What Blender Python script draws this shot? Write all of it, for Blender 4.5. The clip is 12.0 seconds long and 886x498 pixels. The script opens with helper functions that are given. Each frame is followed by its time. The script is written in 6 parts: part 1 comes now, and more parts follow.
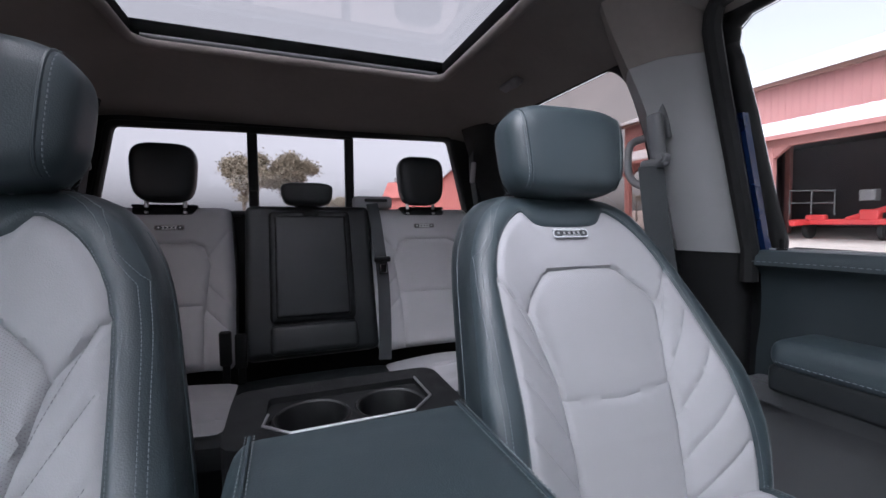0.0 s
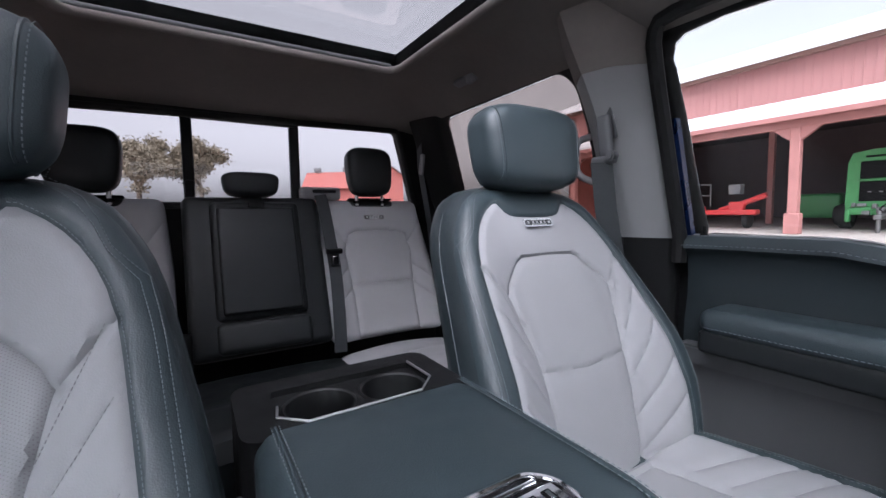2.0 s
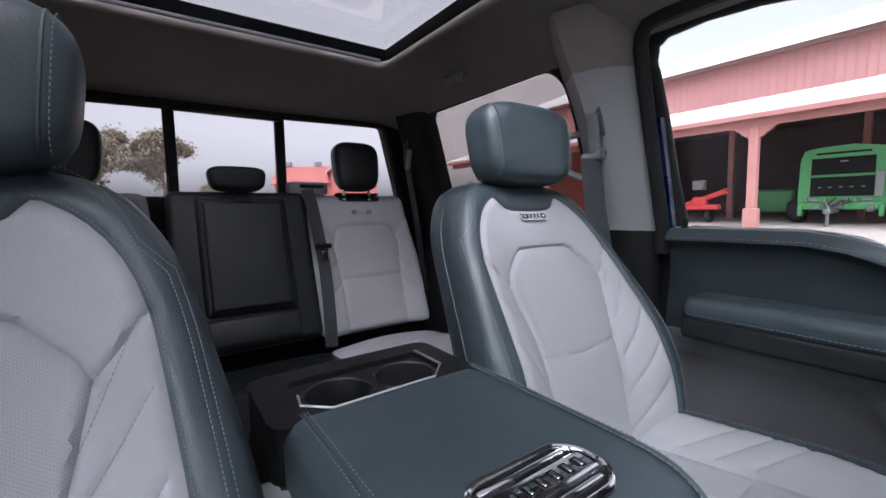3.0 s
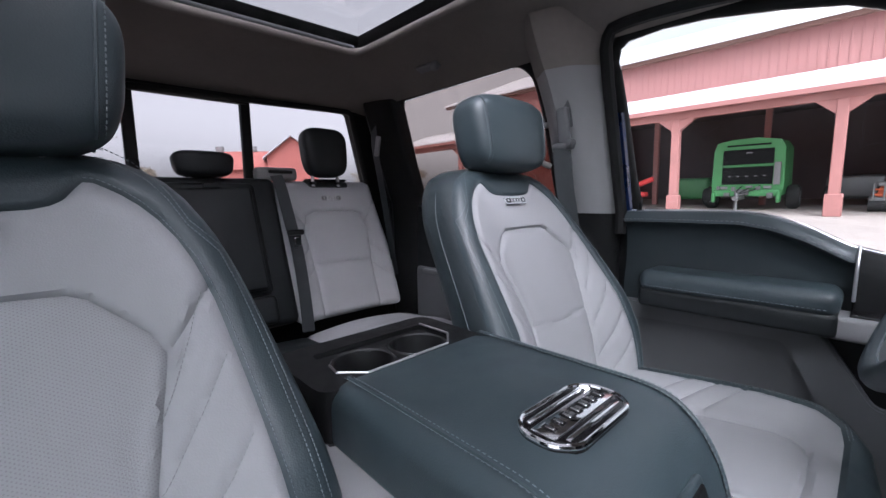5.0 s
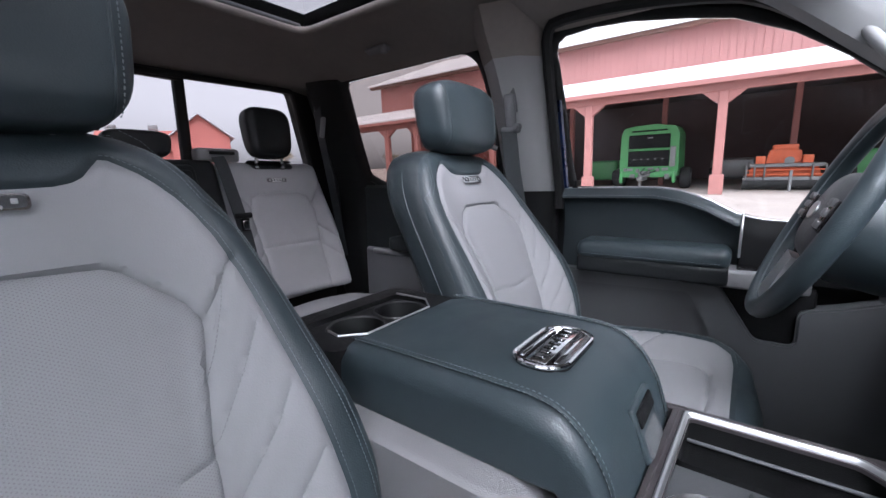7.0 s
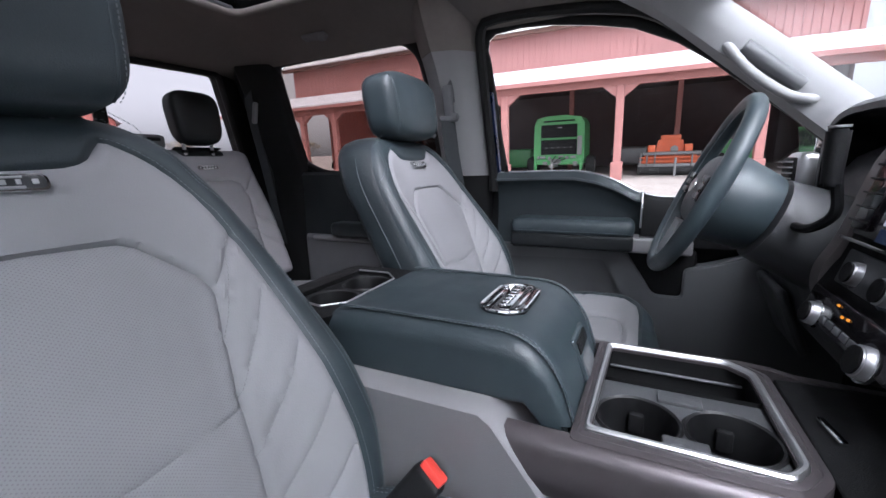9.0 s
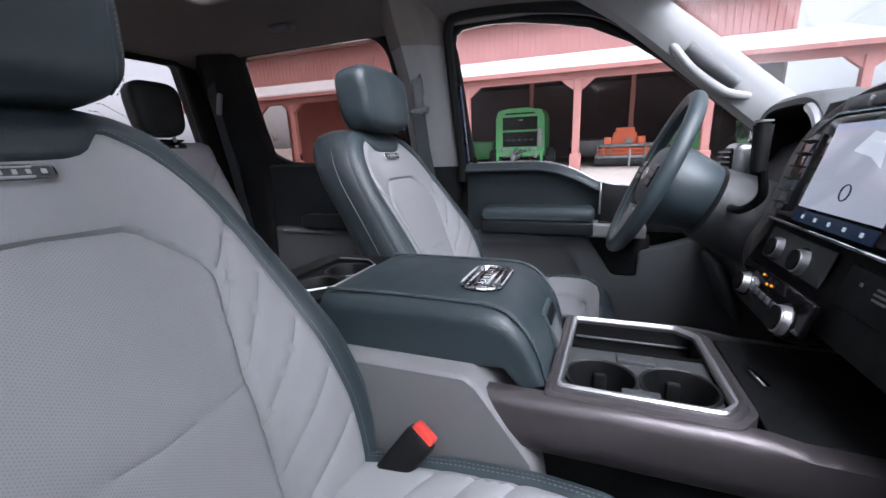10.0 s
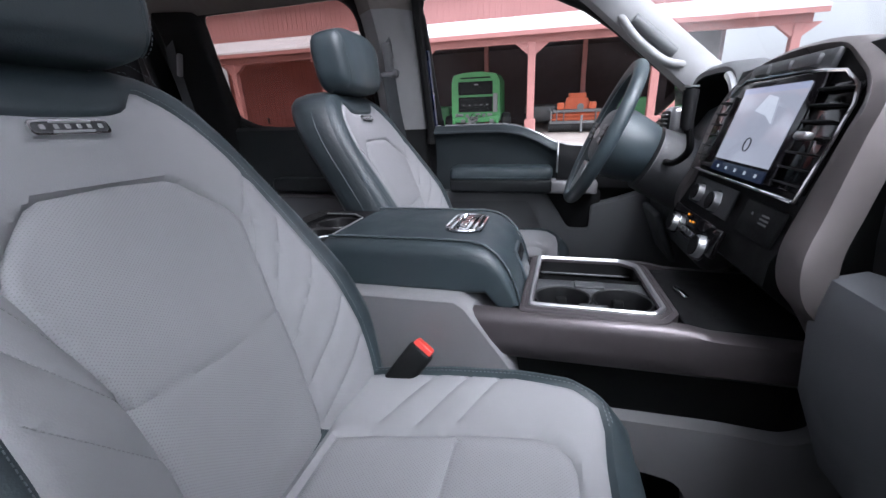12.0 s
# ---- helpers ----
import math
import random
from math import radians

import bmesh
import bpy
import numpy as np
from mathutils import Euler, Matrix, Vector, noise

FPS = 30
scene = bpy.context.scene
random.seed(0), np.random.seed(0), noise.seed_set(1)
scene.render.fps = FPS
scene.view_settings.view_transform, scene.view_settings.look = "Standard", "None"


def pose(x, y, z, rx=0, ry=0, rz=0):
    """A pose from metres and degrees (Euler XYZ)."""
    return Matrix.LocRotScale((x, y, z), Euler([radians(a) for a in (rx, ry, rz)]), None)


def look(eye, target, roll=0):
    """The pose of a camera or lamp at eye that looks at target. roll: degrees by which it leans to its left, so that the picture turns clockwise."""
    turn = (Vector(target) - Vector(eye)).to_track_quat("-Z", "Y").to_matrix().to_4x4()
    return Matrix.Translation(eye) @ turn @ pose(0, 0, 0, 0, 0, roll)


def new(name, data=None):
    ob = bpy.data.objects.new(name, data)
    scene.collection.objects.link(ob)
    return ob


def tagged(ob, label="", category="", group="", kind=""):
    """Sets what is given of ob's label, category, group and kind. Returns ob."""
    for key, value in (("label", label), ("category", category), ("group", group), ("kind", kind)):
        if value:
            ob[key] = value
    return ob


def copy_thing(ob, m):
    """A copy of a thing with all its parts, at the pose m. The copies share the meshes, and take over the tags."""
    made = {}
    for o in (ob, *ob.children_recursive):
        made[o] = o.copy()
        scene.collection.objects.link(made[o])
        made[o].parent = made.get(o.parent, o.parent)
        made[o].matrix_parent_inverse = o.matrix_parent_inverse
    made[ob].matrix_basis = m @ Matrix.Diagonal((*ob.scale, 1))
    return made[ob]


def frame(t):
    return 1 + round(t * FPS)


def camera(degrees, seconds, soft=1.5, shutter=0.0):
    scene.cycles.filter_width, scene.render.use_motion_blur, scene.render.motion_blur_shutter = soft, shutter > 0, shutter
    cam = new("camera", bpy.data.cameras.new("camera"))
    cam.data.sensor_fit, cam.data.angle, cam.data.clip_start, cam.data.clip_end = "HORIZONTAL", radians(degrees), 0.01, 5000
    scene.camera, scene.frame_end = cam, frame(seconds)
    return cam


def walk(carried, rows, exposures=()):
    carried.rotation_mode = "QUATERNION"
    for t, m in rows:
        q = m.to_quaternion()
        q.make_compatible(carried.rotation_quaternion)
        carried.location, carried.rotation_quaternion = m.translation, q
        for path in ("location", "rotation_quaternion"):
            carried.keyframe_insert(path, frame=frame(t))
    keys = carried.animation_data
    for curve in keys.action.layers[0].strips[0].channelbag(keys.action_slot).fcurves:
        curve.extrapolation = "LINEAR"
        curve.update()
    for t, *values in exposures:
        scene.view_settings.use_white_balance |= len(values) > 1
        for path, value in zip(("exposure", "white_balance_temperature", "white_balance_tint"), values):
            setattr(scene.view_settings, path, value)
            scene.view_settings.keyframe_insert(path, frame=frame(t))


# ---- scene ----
cam = camera(94.9, 12.0)
METRES, EYE, TILT, LEAN, TURN = 0.72, 1.5, -3.730, 0.287, -20.962
ROWS = [
    (0.0, 0.0, 0.0, 0.0, 0.0, 0.0, -0.0),
    (0.5, -0.0382, -0.0073, -0.0024, -2.92, -0.22, 0.24),
    (1.0, -0.0766, -0.0158, -0.0035, -5.78, -0.54, 0.5),
    (1.5, -0.1149, -0.0241, -0.0047, -8.43, -0.86, 0.72),
    (2.0, -0.1537, -0.0333, -0.0053, -10.72, -1.23, 0.95),
    (2.5, -0.1939, -0.0423, -0.0078, -12.65, -1.56, 1.11),
    (3.0, -0.2352, -0.0509, -0.0093, -14.38, -1.96, 1.27),
    (5.0, -0.4003, -0.0917, -0.0197, -22.2, -3.91, 1.84),
    (5.5, -0.4395, -0.1011, -0.023, -24.6, -4.55, 2.11),
    (6.0, -0.4781, -0.1111, -0.0263, -27.12, -5.24, 2.36),
    (6.5, -0.5168, -0.1216, -0.0294, -29.72, -5.96, 2.6),
    (7.0, -0.5563, -0.132, -0.0328, -32.33, -6.66, 2.86),
    (9.0, -0.7147, -0.1777, -0.0466, -43.2, -8.86, 3.78),
    (9.5, -0.754, -0.1901, -0.0493, -45.89, -9.47, 4.03),
    (10.0, -0.7944, -0.2027, -0.0521, -48.32, -10.25, 4.22),
    (10.5, -0.8359, -0.214, -0.0556, -50.31, -11.28, 4.36),
    (11.0, -0.8786, -0.225, -0.0597, -51.86, -12.49, 4.45),
    (11.5, -0.9219, -0.2362, -0.0642, -53.2, -13.8, 4.51),
    (12.0, -0.9658, -0.2473, -0.0685, -54.44, -15.18, 4.56),
]
walk(cam, [(t, pose(-0.055, 0, EYE, TILT, LEAN, TURN) @ pose(METRES * x, METRES * y, METRES * z, 90 + pitch, roll, yaw)) for t, x, y, z, yaw, pitch, roll in ROWS],
     [(0.0, 0.98, 5740, 13), (12.0, 0.98, 5740, 13)])

# ---- light ----
SUN_EL, SUN_AZ = 53.0, 225.0
world = bpy.data.worlds.new("overcast")
scene.world = world
world.use_nodes = True
wn, wl = world.node_tree.nodes, world.node_tree.links
wn.clear()
sky = wn.new("ShaderNodeTexSky")
sky.sky_type, sky.sun_disc = "NISHITA", False
sky.sun_elevation, sky.sun_rotation = radians(SUN_EL), radians(SUN_AZ)
sky.air_density, sky.dust_density = 1.0, 4.0
pale = wn.new("ShaderNodeHueSaturation")
pale.inputs["Saturation"].default_value = 0.02
back = wn.new("ShaderNodeBackground")
back.inputs["Strength"].default_value = 0.15
wout = wn.new("ShaderNodeOutputWorld")
wl.new(sky.outputs[0], pale.inputs["Color"])
wl.new(pale.outputs[0], back.inputs["Color"])
wl.new(back.outputs[0], wout.inputs["Surface"])
sun = new("sun", bpy.data.lights.new("sun", "SUN"))
sun.data.energy, sun.data.angle, sun.data.color = 2.6, radians(50), (1.0, 0.97, 0.94)
sun.matrix_world = look((-8, -8, 15.0), (0, 0, 0))


# ---- materials ----
def material(name, colour, rough=0.6, metal=0.0, vary=0.12, scale=30.0, bump=0.0, bump_scale=300.0, kind="noise", spec=0.5, coat=0.0, stretch=(1, 1, 1)):
    """A procedural surface: base colour varied at two scales, roughness wear and a fine relief."""
    m = bpy.data.materials.new(name)
    m.use_nodes = True
    n, l = m.node_tree.nodes, m.node_tree.links
    b = n["Principled BSDF"]
    b.inputs["Metallic"].default_value = metal
    b.inputs["Specular IOR Level"].default_value = spec
    b.inputs["Coat Weight"].default_value = coat
    co = n.new("ShaderNodeTexCoord")
    mp = n.new("ShaderNodeMapping")
    mp.inputs["Scale"].default_value = stretch
    l.new(co.outputs["Object"], mp.inputs["Vector"])
    big = n.new("ShaderNodeTexNoise")
    big.inputs["Scale"].default_value, big.inputs["Detail"].default_value = scale * 0.12, 3
    fine = n.new("ShaderNodeTexNoise")
    fine.inputs["Scale"].default_value, fine.inputs["Detail"].default_value = scale, 5
    add = n.new("ShaderNodeMath")
    add.operation = "ADD"
    for tex, slot in ((big, 0), (fine, 1)):
        l.new(mp.outputs[0], tex.inputs["Vector"])
        l.new(tex.outputs["Fac"], add.inputs[slot])
    ramp = n.new("ShaderNodeMapRange")
    ramp.inputs["From Min"].default_value, ramp.inputs["From Max"].default_value = 0.6, 1.4
    ramp.inputs["To Min"].default_value, ramp.inputs["To Max"].default_value = 1 - vary, 1 + vary
    l.new(add.outputs[0], ramp.inputs["Value"])
    mul = n.new("ShaderNodeVectorMath")
    mul.operation = "SCALE"
    mul.inputs[0].default_value = colour
    l.new(ramp.outputs[0], mul.inputs["Scale"])
    l.new(mul.outputs[0], b.inputs["Base Color"])
    rr = n.new("ShaderNodeMapRange")
    rr.inputs["From Min"].default_value, rr.inputs["From Max"].default_value = 0.3, 0.7
    rr.inputs["To Min"].default_value, rr.inputs["To Max"].default_value = max(0.0, rough - 0.07), min(1.0, rough + 0.07)
    l.new(fine.outputs["Fac"], rr.inputs["Value"])
    l.new(rr.outputs[0], b.inputs["Roughness"])
    if bump:
        if kind == "grain":
            tex = n.new("ShaderNodeTexVoronoi")
            tex.inputs["Scale"].default_value = bump_scale
            out = tex.outputs["Distance"]
        else:
            tex = n.new("ShaderNodeTexNoise")
            tex.inputs["Scale"].default_value, tex.inputs["Detail"].default_value = bump_scale, 4
            out = tex.outputs["Fac"]
        l.new(mp.outputs[0], tex.inputs["Vector"])
        bp = n.new("ShaderNodeBump")
        bp.inputs["Strength"].default_value, bp.inputs["Distance"].default_value = bump, 0.001
        l.new(out, bp.inputs["Height"])
        l.new(bp.outputs[0], b.inputs["Normal"])
    return m


def perforated(name, colour):
    """Pale leather with rows of fine punched holes."""
    m = material(name, colour, 0.6, spec=0.4, vary=0.06, scale=20, bump=0.12, bump_scale=700, kind="grain")
    n, l = m.node_tree.nodes, m.node_tree.links
    b = n["Principled BSDF"]
    co = n.new("ShaderNodeTexCoord")
    sep = n.new("ShaderNodeSeparateXYZ")
    l.new(co.outputs["Object"], sep.inputs[0])

    def wave(out, k):
        a = n.new("ShaderNodeMath")
        a.operation = "MULTIPLY"
        a.inputs[1].default_value = k
        l.new(out, a.inputs[0])
        c = n.new("ShaderNodeMath")
        c.operation = "COSINE"
        l.new(a.outputs[0], c.inputs[0])
        return c.outputs[0]
    k = 2 * math.pi / 0.0048
    s = n.new("ShaderNodeMath")
    s.operation = "ADD"
    up = n.new("ShaderNodeMath")
    up.operation = "ADD"
    l.new(sep.outputs["Z"], up.inputs[0])
    l.new(sep.outputs["Y"], up.inputs[1])
    for slot, op in ((0, "ADD"), (1, "SUBTRACT")):
        diag = n.new("ShaderNodeMath")
        diag.operation = op
        l.new(sep.outputs["X"], diag.inputs[0])
        l.new(up.outputs[0], diag.inputs[1])
        l.new(wave(diag.outputs[0], k), s.inputs[slot])
    g = n.new("ShaderNodeMath")
    g.operation = "GREATER_THAN"
    g.inputs[1].default_value = 1.30
    l.new(s.outputs[0], g.inputs[0])
    mix = n.new("ShaderNodeMix")
    mix.data_type = "RGBA"
    l.new(g.outputs[0], mix.inputs[0])
    src = b.inputs["Base Color"].links[0].from_socket
    l.new(src, mix.inputs[6])
    mix.inputs[7].default_value = (colour[0] * 0.74, colour[1] * 0.74, colour[2] * 0.74, 1)
    l.new(mix.outputs[2], b.inputs["Base Color"])
    return m


def glass(name, tint):
    m = bpy.data.materials.new(name)
    m.use_nodes = True
    b = m.node_tree.nodes["Principled BSDF"]
    b.inputs["Base Color"].default_value = (*tint, 1)
    b.inputs["Roughness"].default_value, b.inputs["Transmission Weight"].default_value, b.inputs["IOR"].default_value = 0.0, 1.0, 1.32
    return m


def glowing(name, colour, strength):
    m = bpy.data.materials.new(name)
    m.use_nodes = True
    b = m.node_tree.nodes["Principled BSDF"]
    b.inputs["Base Color"].default_value = (0.01, 0.01, 0.012, 1)
    b.inputs["Roughness"].default_value = 0.12
    b.inputs["Emission Color"].default_value, b.inputs["Emission Strength"].default_value = (*colour, 1), strength
    return m


DARK = material("slate_leather", (0.0255, 0.0365, 0.042), 0.46, vary=0.12, scale=14, bump=0.16, bump_scale=520, kind="grain")
# The slate leather again, darkened for the dim rear of the cab.
DARK_SHADED = material("shaded_slate_leather", (0.0075, 0.009, 0.010), 0.5, spec=0.3, vary=0.12, scale=14, bump=0.16, bump_scale=520, kind="grain")
PALE = material("pale_grey_leather", (0.242, 0.240, 0.251), 0.6, spec=0.4, vary=0.06, scale=12, bump=0.14, bump_scale=600, kind="grain")
PERF = perforated("perforated_pale_leather", (0.242, 0.240, 0.251))
THREAD = material("pale_thread", (0.135, 0.155, 0.165), 0.8, vary=0.2, scale=400)
GREY_THREAD = material("grey_thread", (0.19, 0.19, 0.197), 0.8, vary=0.2, scale=400)
LINER = material("woven_headliner", (0.180, 0.160, 0.146), 0.95, vary=0.10, scale=60, bump=0.5, bump_scale=900)
GREY = material("grey_plastic", (0.165, 0.162, 0.168), 0.55, vary=0.08, scale=20, bump=0.4, bump_scale=800, kind="grain")
MIDGREY = material("mid_grey_plastic", (0.085, 0.087, 0.092), 0.55, vary=0.08, scale=20, bump=0.4, bump_scale=800, kind="grain")
PILLAR = material("pillar_trim", (0.235, 0.235, 0.24), 0.6, vary=0.06, scale=25, bump=0.3, bump_scale=900, kind="grain")
BLACK = material("black_plastic", (0.006, 0.006, 0.0065), 0.6, spec=0.18, vary=0.2, scale=30, bump=0.4, bump_scale=700, kind="grain")
RUBBER = material("black_rubber_seal", (0.008, 0.008, 0.008), 0.65, spec=0.3, vary=0.2, scale=40)
GLOSS = material("piano_black", (0.008, 0.007, 0.008), 0.1, vary=0.2, scale=30)
BRONZE = material("bronze_metallic_trim", (0.130, 0.115, 0.114), 0.48, 0.35, vary=0.08, scale=60, bump=0.1, bump_scale=900)
DARK_BRONZE = material("dark_bronze_trim", (0.092, 0.080, 0.084), 0.36, 0.6, vary=0.08, scale=60, bump=0.1, bump_scale=900)
SILVER = material("satin_silver", (0.52, 0.52, 0.53), 0.40, 1.0, vary=0.06, scale=50)
CHROME = material("chrome", (0.85, 0.85, 0.86), 0.09, 1.0, vary=0.03, scale=60)
CARPET = material("black_carpet", (0.010, 0.010, 0.010), 1.0, spec=0.1, vary=0.3, scale=250, bump=0.9, bump_scale=1200)
RED_BTN = material("red_button_plastic", (0.62, 0.05, 0.035), 0.4, vary=0.06, scale=60)
BELT = material("woven_belt", (0.011, 0.014, 0.016), 0.7, vary=0.2, scale=300, bump=0.6, bump_scale=900)
CHARCOAL = material("charcoal_plastic", (0.042, 0.043, 0.046), 0.5, vary=0.10, scale=25, bump=0.3, bump_scale=800, kind="grain")
BLUE = material("blue_car_paint", (0.003, 0.012, 0.055), 0.28, 0.2, vary=0.02, scale=10, coat=0.6)
GLOVE = material("slate_grey_plastic", (0.12, 0.125, 0.135), 0.5, vary=0.08, scale=20, bump=0.4, bump_scale=800, kind="grain")
DOORGREY = material("door_grey_plastic", (0.070, 0.071, 0.075), 0.55, vary=0.08, scale=20, bump=0.4, bump_scale=800, kind="grain")
# Slate leather with the shade of door recess and seat sides in its colour.
SIDE_SHADED = material("side_shaded_slate_leather", (0.015, 0.021, 0.024), 0.42, vary=0.12, scale=14, bump=0.16, bump_scale=520, kind="grain")
MATT = material("matt_black_paint", (0.004, 0.004, 0.004), 0.9, spec=0.04, vary=0.2, scale=30)
GLASS = glass("clear_glass", (0.97, 0.98, 0.98))
TINT = glass("tinted_glass", (0.35, 0.295, 0.275))
REAR_TINT = glass("lightly_tinted_glass", (0.70, 0.655, 0.665))


# ---- building helpers ----
from mathutils.geometry import delaunay_2d_cdt

MID = 0.025  # the cab's centre line


def link_mesh(name, bm, mat, smooth=True):
    me = bpy.data.meshes.new(name)
    bmesh.ops.recalc_face_normals(bm, faces=bm.faces)
    bm.to_mesh(me)
    bm.free()
    if smooth:
        for p in me.polygons:
            p.use_smooth = True
        me.set_sharp_from_angle(angle=radians(38))
    me.materials.append(mat)
    return new(name, me)


def part(name, bm, mat, parent, label="", smooth=True):
    ob = link_mesh(name, bm, mat, smooth)
    ob.parent = parent
    return tagged(ob, label) if label else ob


def thing(name, label, category, at=(0, 0, 0), group="", kind=""):
    return tagged(new(name), label, category, group, kind) if at == (0, 0, 0) else moved(tagged(new(name), label, category, group, kind), at)


def moved(ob, at):
    ob.location = at
    return ob


def rbox(size, centre=(0, 0, 0), r=0.01, seg=3, m=None):
    """A box with rounded edges."""
    bm = bmesh.new()
    bmesh.ops.create_cube(bm, size=1)
    bmesh.ops.scale(bm, vec=size, verts=bm.verts)
    if r:
        bmesh.ops.bevel(bm, geom=list(bm.edges), offset=min(r, min(size) * 0.49), segments=seg, profile=0.5, affect="EDGES")
    if m is not None:
        bmesh.ops.transform(bm, matrix=m, verts=bm.verts)
    bmesh.ops.translate(bm, vec=centre, verts=bm.verts)
    return bm


def cyl(r, h, centre=(0, 0, 0), m=None, seg=24, r2=None, bevel=0.0):
    """A cylinder or cone along z with softened rims."""
    bm = bmesh.new()
    bmesh.ops.create_cone(bm, cap_ends=True, segments=seg, radius1=r, radius2=r if r2 is None else r2, depth=h)
    if bevel:
        rims = [e for e in bm.edges if abs(e.verts[0].co.z - e.verts[1].co.z) < 1e-6]
        bmesh.ops.bevel(bm, geom=rims, offset=bevel, segments=2, affect="EDGES")
    if m is not None:
        bmesh.ops.transform(bm, matrix=m, verts=bm.verts)
    bmesh.ops.translate(bm, vec=centre, verts=bm.verts)
    return bm


def join(*bms):
    out = bms[0]
    for b in bms[1:]:
        me = bpy.data.meshes.new("tmp")
        b.to_mesh(me)
        b.free()
        out.from_mesh(me)
        bpy.data.meshes.remove(me)
    return out


def loft(rings, closed=True, caps=True):
    """A skin over rings of equally many points."""
    bm = bmesh.new()
    vs = [[bm.verts.new(p) for p in ring] for ring in rings]
    n = len(vs[0])
    for a, b in zip(vs, vs[1:]):
        for i in range(n if closed else n - 1):
            bm.faces.new((a[i], a[(i + 1) % n], b[(i + 1) % n], b[i]))
    if caps and closed:
        bm.faces.new(vs[0][::-1])
        bm.faces.new(vs[-1])
    return bm


def tube(points, r, seg=8, closed=False, flat=1.0, caps=True):
    """A round or flattened bar along a line of points."""
    pts = [Vector(p) for p in points]
    n, rings, side = len(pts), [], None
    for i, p in enumerate(pts):
        a = pts[(i - 1) % n] if closed or i else p
        b = pts[(i + 1) % n] if closed or i < n - 1 else p
        d = (b - a).normalized()
        if side is None:
            side = d.cross(Vector((0, 0, 1)) if abs(d.z) < 0.9 else Vector((1, 0, 0)))
        side = (side - d * side.dot(d)).normalized()
        up = side.cross(d)
        rings.append([p + side * (r * math.cos(k)) + up * (r * flat * math.sin(k)) for k in np.linspace(0, 2 * math.pi, seg, endpoint=False)])
    if closed:
        rings.append(rings[0])
    return loft(rings, caps=caps and not closed)


def curve_through(points, step=0.012):
    """A smooth line through points, sampled evenly."""
    p = [np.array(q, float) for q in points]
    p = [2 * p[0] - p[1]] + p + [2 * p[-1] - p[-2]]
    out = []
    for a, b, c, d in zip(p, p[1:], p[2:], p[3:]):
        n = max(2, int(np.linalg.norm(c - b) / step))
        for t in np.linspace(0, 1, n, endpoint=False):
            out.append(0.5 * (2 * b + (c - a) * t + (2 * a - 5 * b + 4 * c - d) * t * t + (3 * b - a - 3 * c + d) * t ** 3))
    return out + [p[-2]]


def dense(poly, step, closed=True):
    out = []
    pts = list(poly) + ([poly[0]] if closed else [])
    for a, b in zip(pts, pts[1:]):
        a, b = np.array(a, float), np.array(b, float)
        n = max(1, int(math.ceil(np.linalg.norm(b - a) / step)))
        out += [a + (b - a) * k / n for k in range(n)]
    return out if closed else out + [np.array(pts[-1], float)]


def inside(pts, poly):
    x, y = pts[:, 0], pts[:, 1]
    hit = np.zeros(len(pts), bool)
    q = np.array(poly)
    for (ax, ay), (bx, by) in zip(q, np.roll(q, -1, 0)):
        if ay != by:
            hit ^= ((ay > y) != (by > y)) & (x < (bx - ax) * (y - ay) / (by - ay) + ax)
    return hit


def away(pts, line):
    """The distance of each point from a line of points."""
    best = np.full(len(pts), 9.0)
    q = np.array(line, float)
    for a, b in zip(q, q[1:]):
        d = b - a
        t = np.clip(((pts - a) @ d) / max(1e-12, d @ d), 0, 1)
        best = np.minimum(best, np.linalg.norm(pts - a - t[:, None] * d, axis=1))
    return best


def sheet(regions, step, place, lines=()):
    """Cut one surface into regions with crisp borders: regions is a list of (name, polygon); an earlier one lies on top of a later one. place maps an (n, 2) array to (n, 3). Returns a bmesh for each name."""
    pts, edges = [], []
    for poly, closed in [(p, True) for _, p in regions] + [(p, False) for p in lines]:
        d = dense(poly, step, closed)
        k = len(pts)
        pts += d
        edges += [(k + i, k + (i + 1) % len(d)) for i in range(len(d) if closed else len(d) - 1)]
    allp = np.array(pts)
    lo, hi = allp.min(0), allp.max(0)
    gx, gy = np.meshgrid(np.arange(lo[0], hi[0], step), np.arange(lo[1], hi[1], step))
    gx[1::2] += step / 2
    grid = np.stack([gx.ravel(), gy.ravel()], 1)
    keep = np.zeros(len(grid), bool)
    near = np.full(len(grid), 9.0)
    for _, poly in regions:
        keep |= inside(grid, poly)
        near = np.minimum(near, away(grid, list(poly) + [poly[0]]))
    for line in lines:
        near = np.minimum(near, away(grid, line))
    grid = grid[keep & (near > step * 0.4)]
    coords = [Vector(p) for p in pts] + [Vector(p) for p in grid]
    vs, _, fs, *_ = delaunay_2d_cdt(coords, edges, [], 0, 1e-5, False)
    flat = np.array([tuple(v) for v in vs])
    tri = np.array([f for f in fs if len(f) == 3])
    cen = flat[tri].mean(1)
    solid = place(flat)
    owner = np.full(len(tri), -1)
    for i, (_, poly) in reversed(list(enumerate(regions))):
        owner[inside(cen, poly)] = i
    made = {}
    for i, (name, _) in enumerate(regions):
        bm = bmesh.new()
        own = {}
        for f in tri[owner == i]:
            for k in f:
                if k not in own:
                    own[k] = bm.verts.new(solid[k])
            try:
                bm.faces.new([own[k] for k in f])
            except ValueError:
                pass
        made[name] = bm
    return made


def mirrored(line):
    """Close a half outline (x >= 0, from bottom to top) over the centre."""
    return [(x, y) for x, y in line] + [(-x, y) for x, y in line[::-1] if abs(x) > 1e-6]


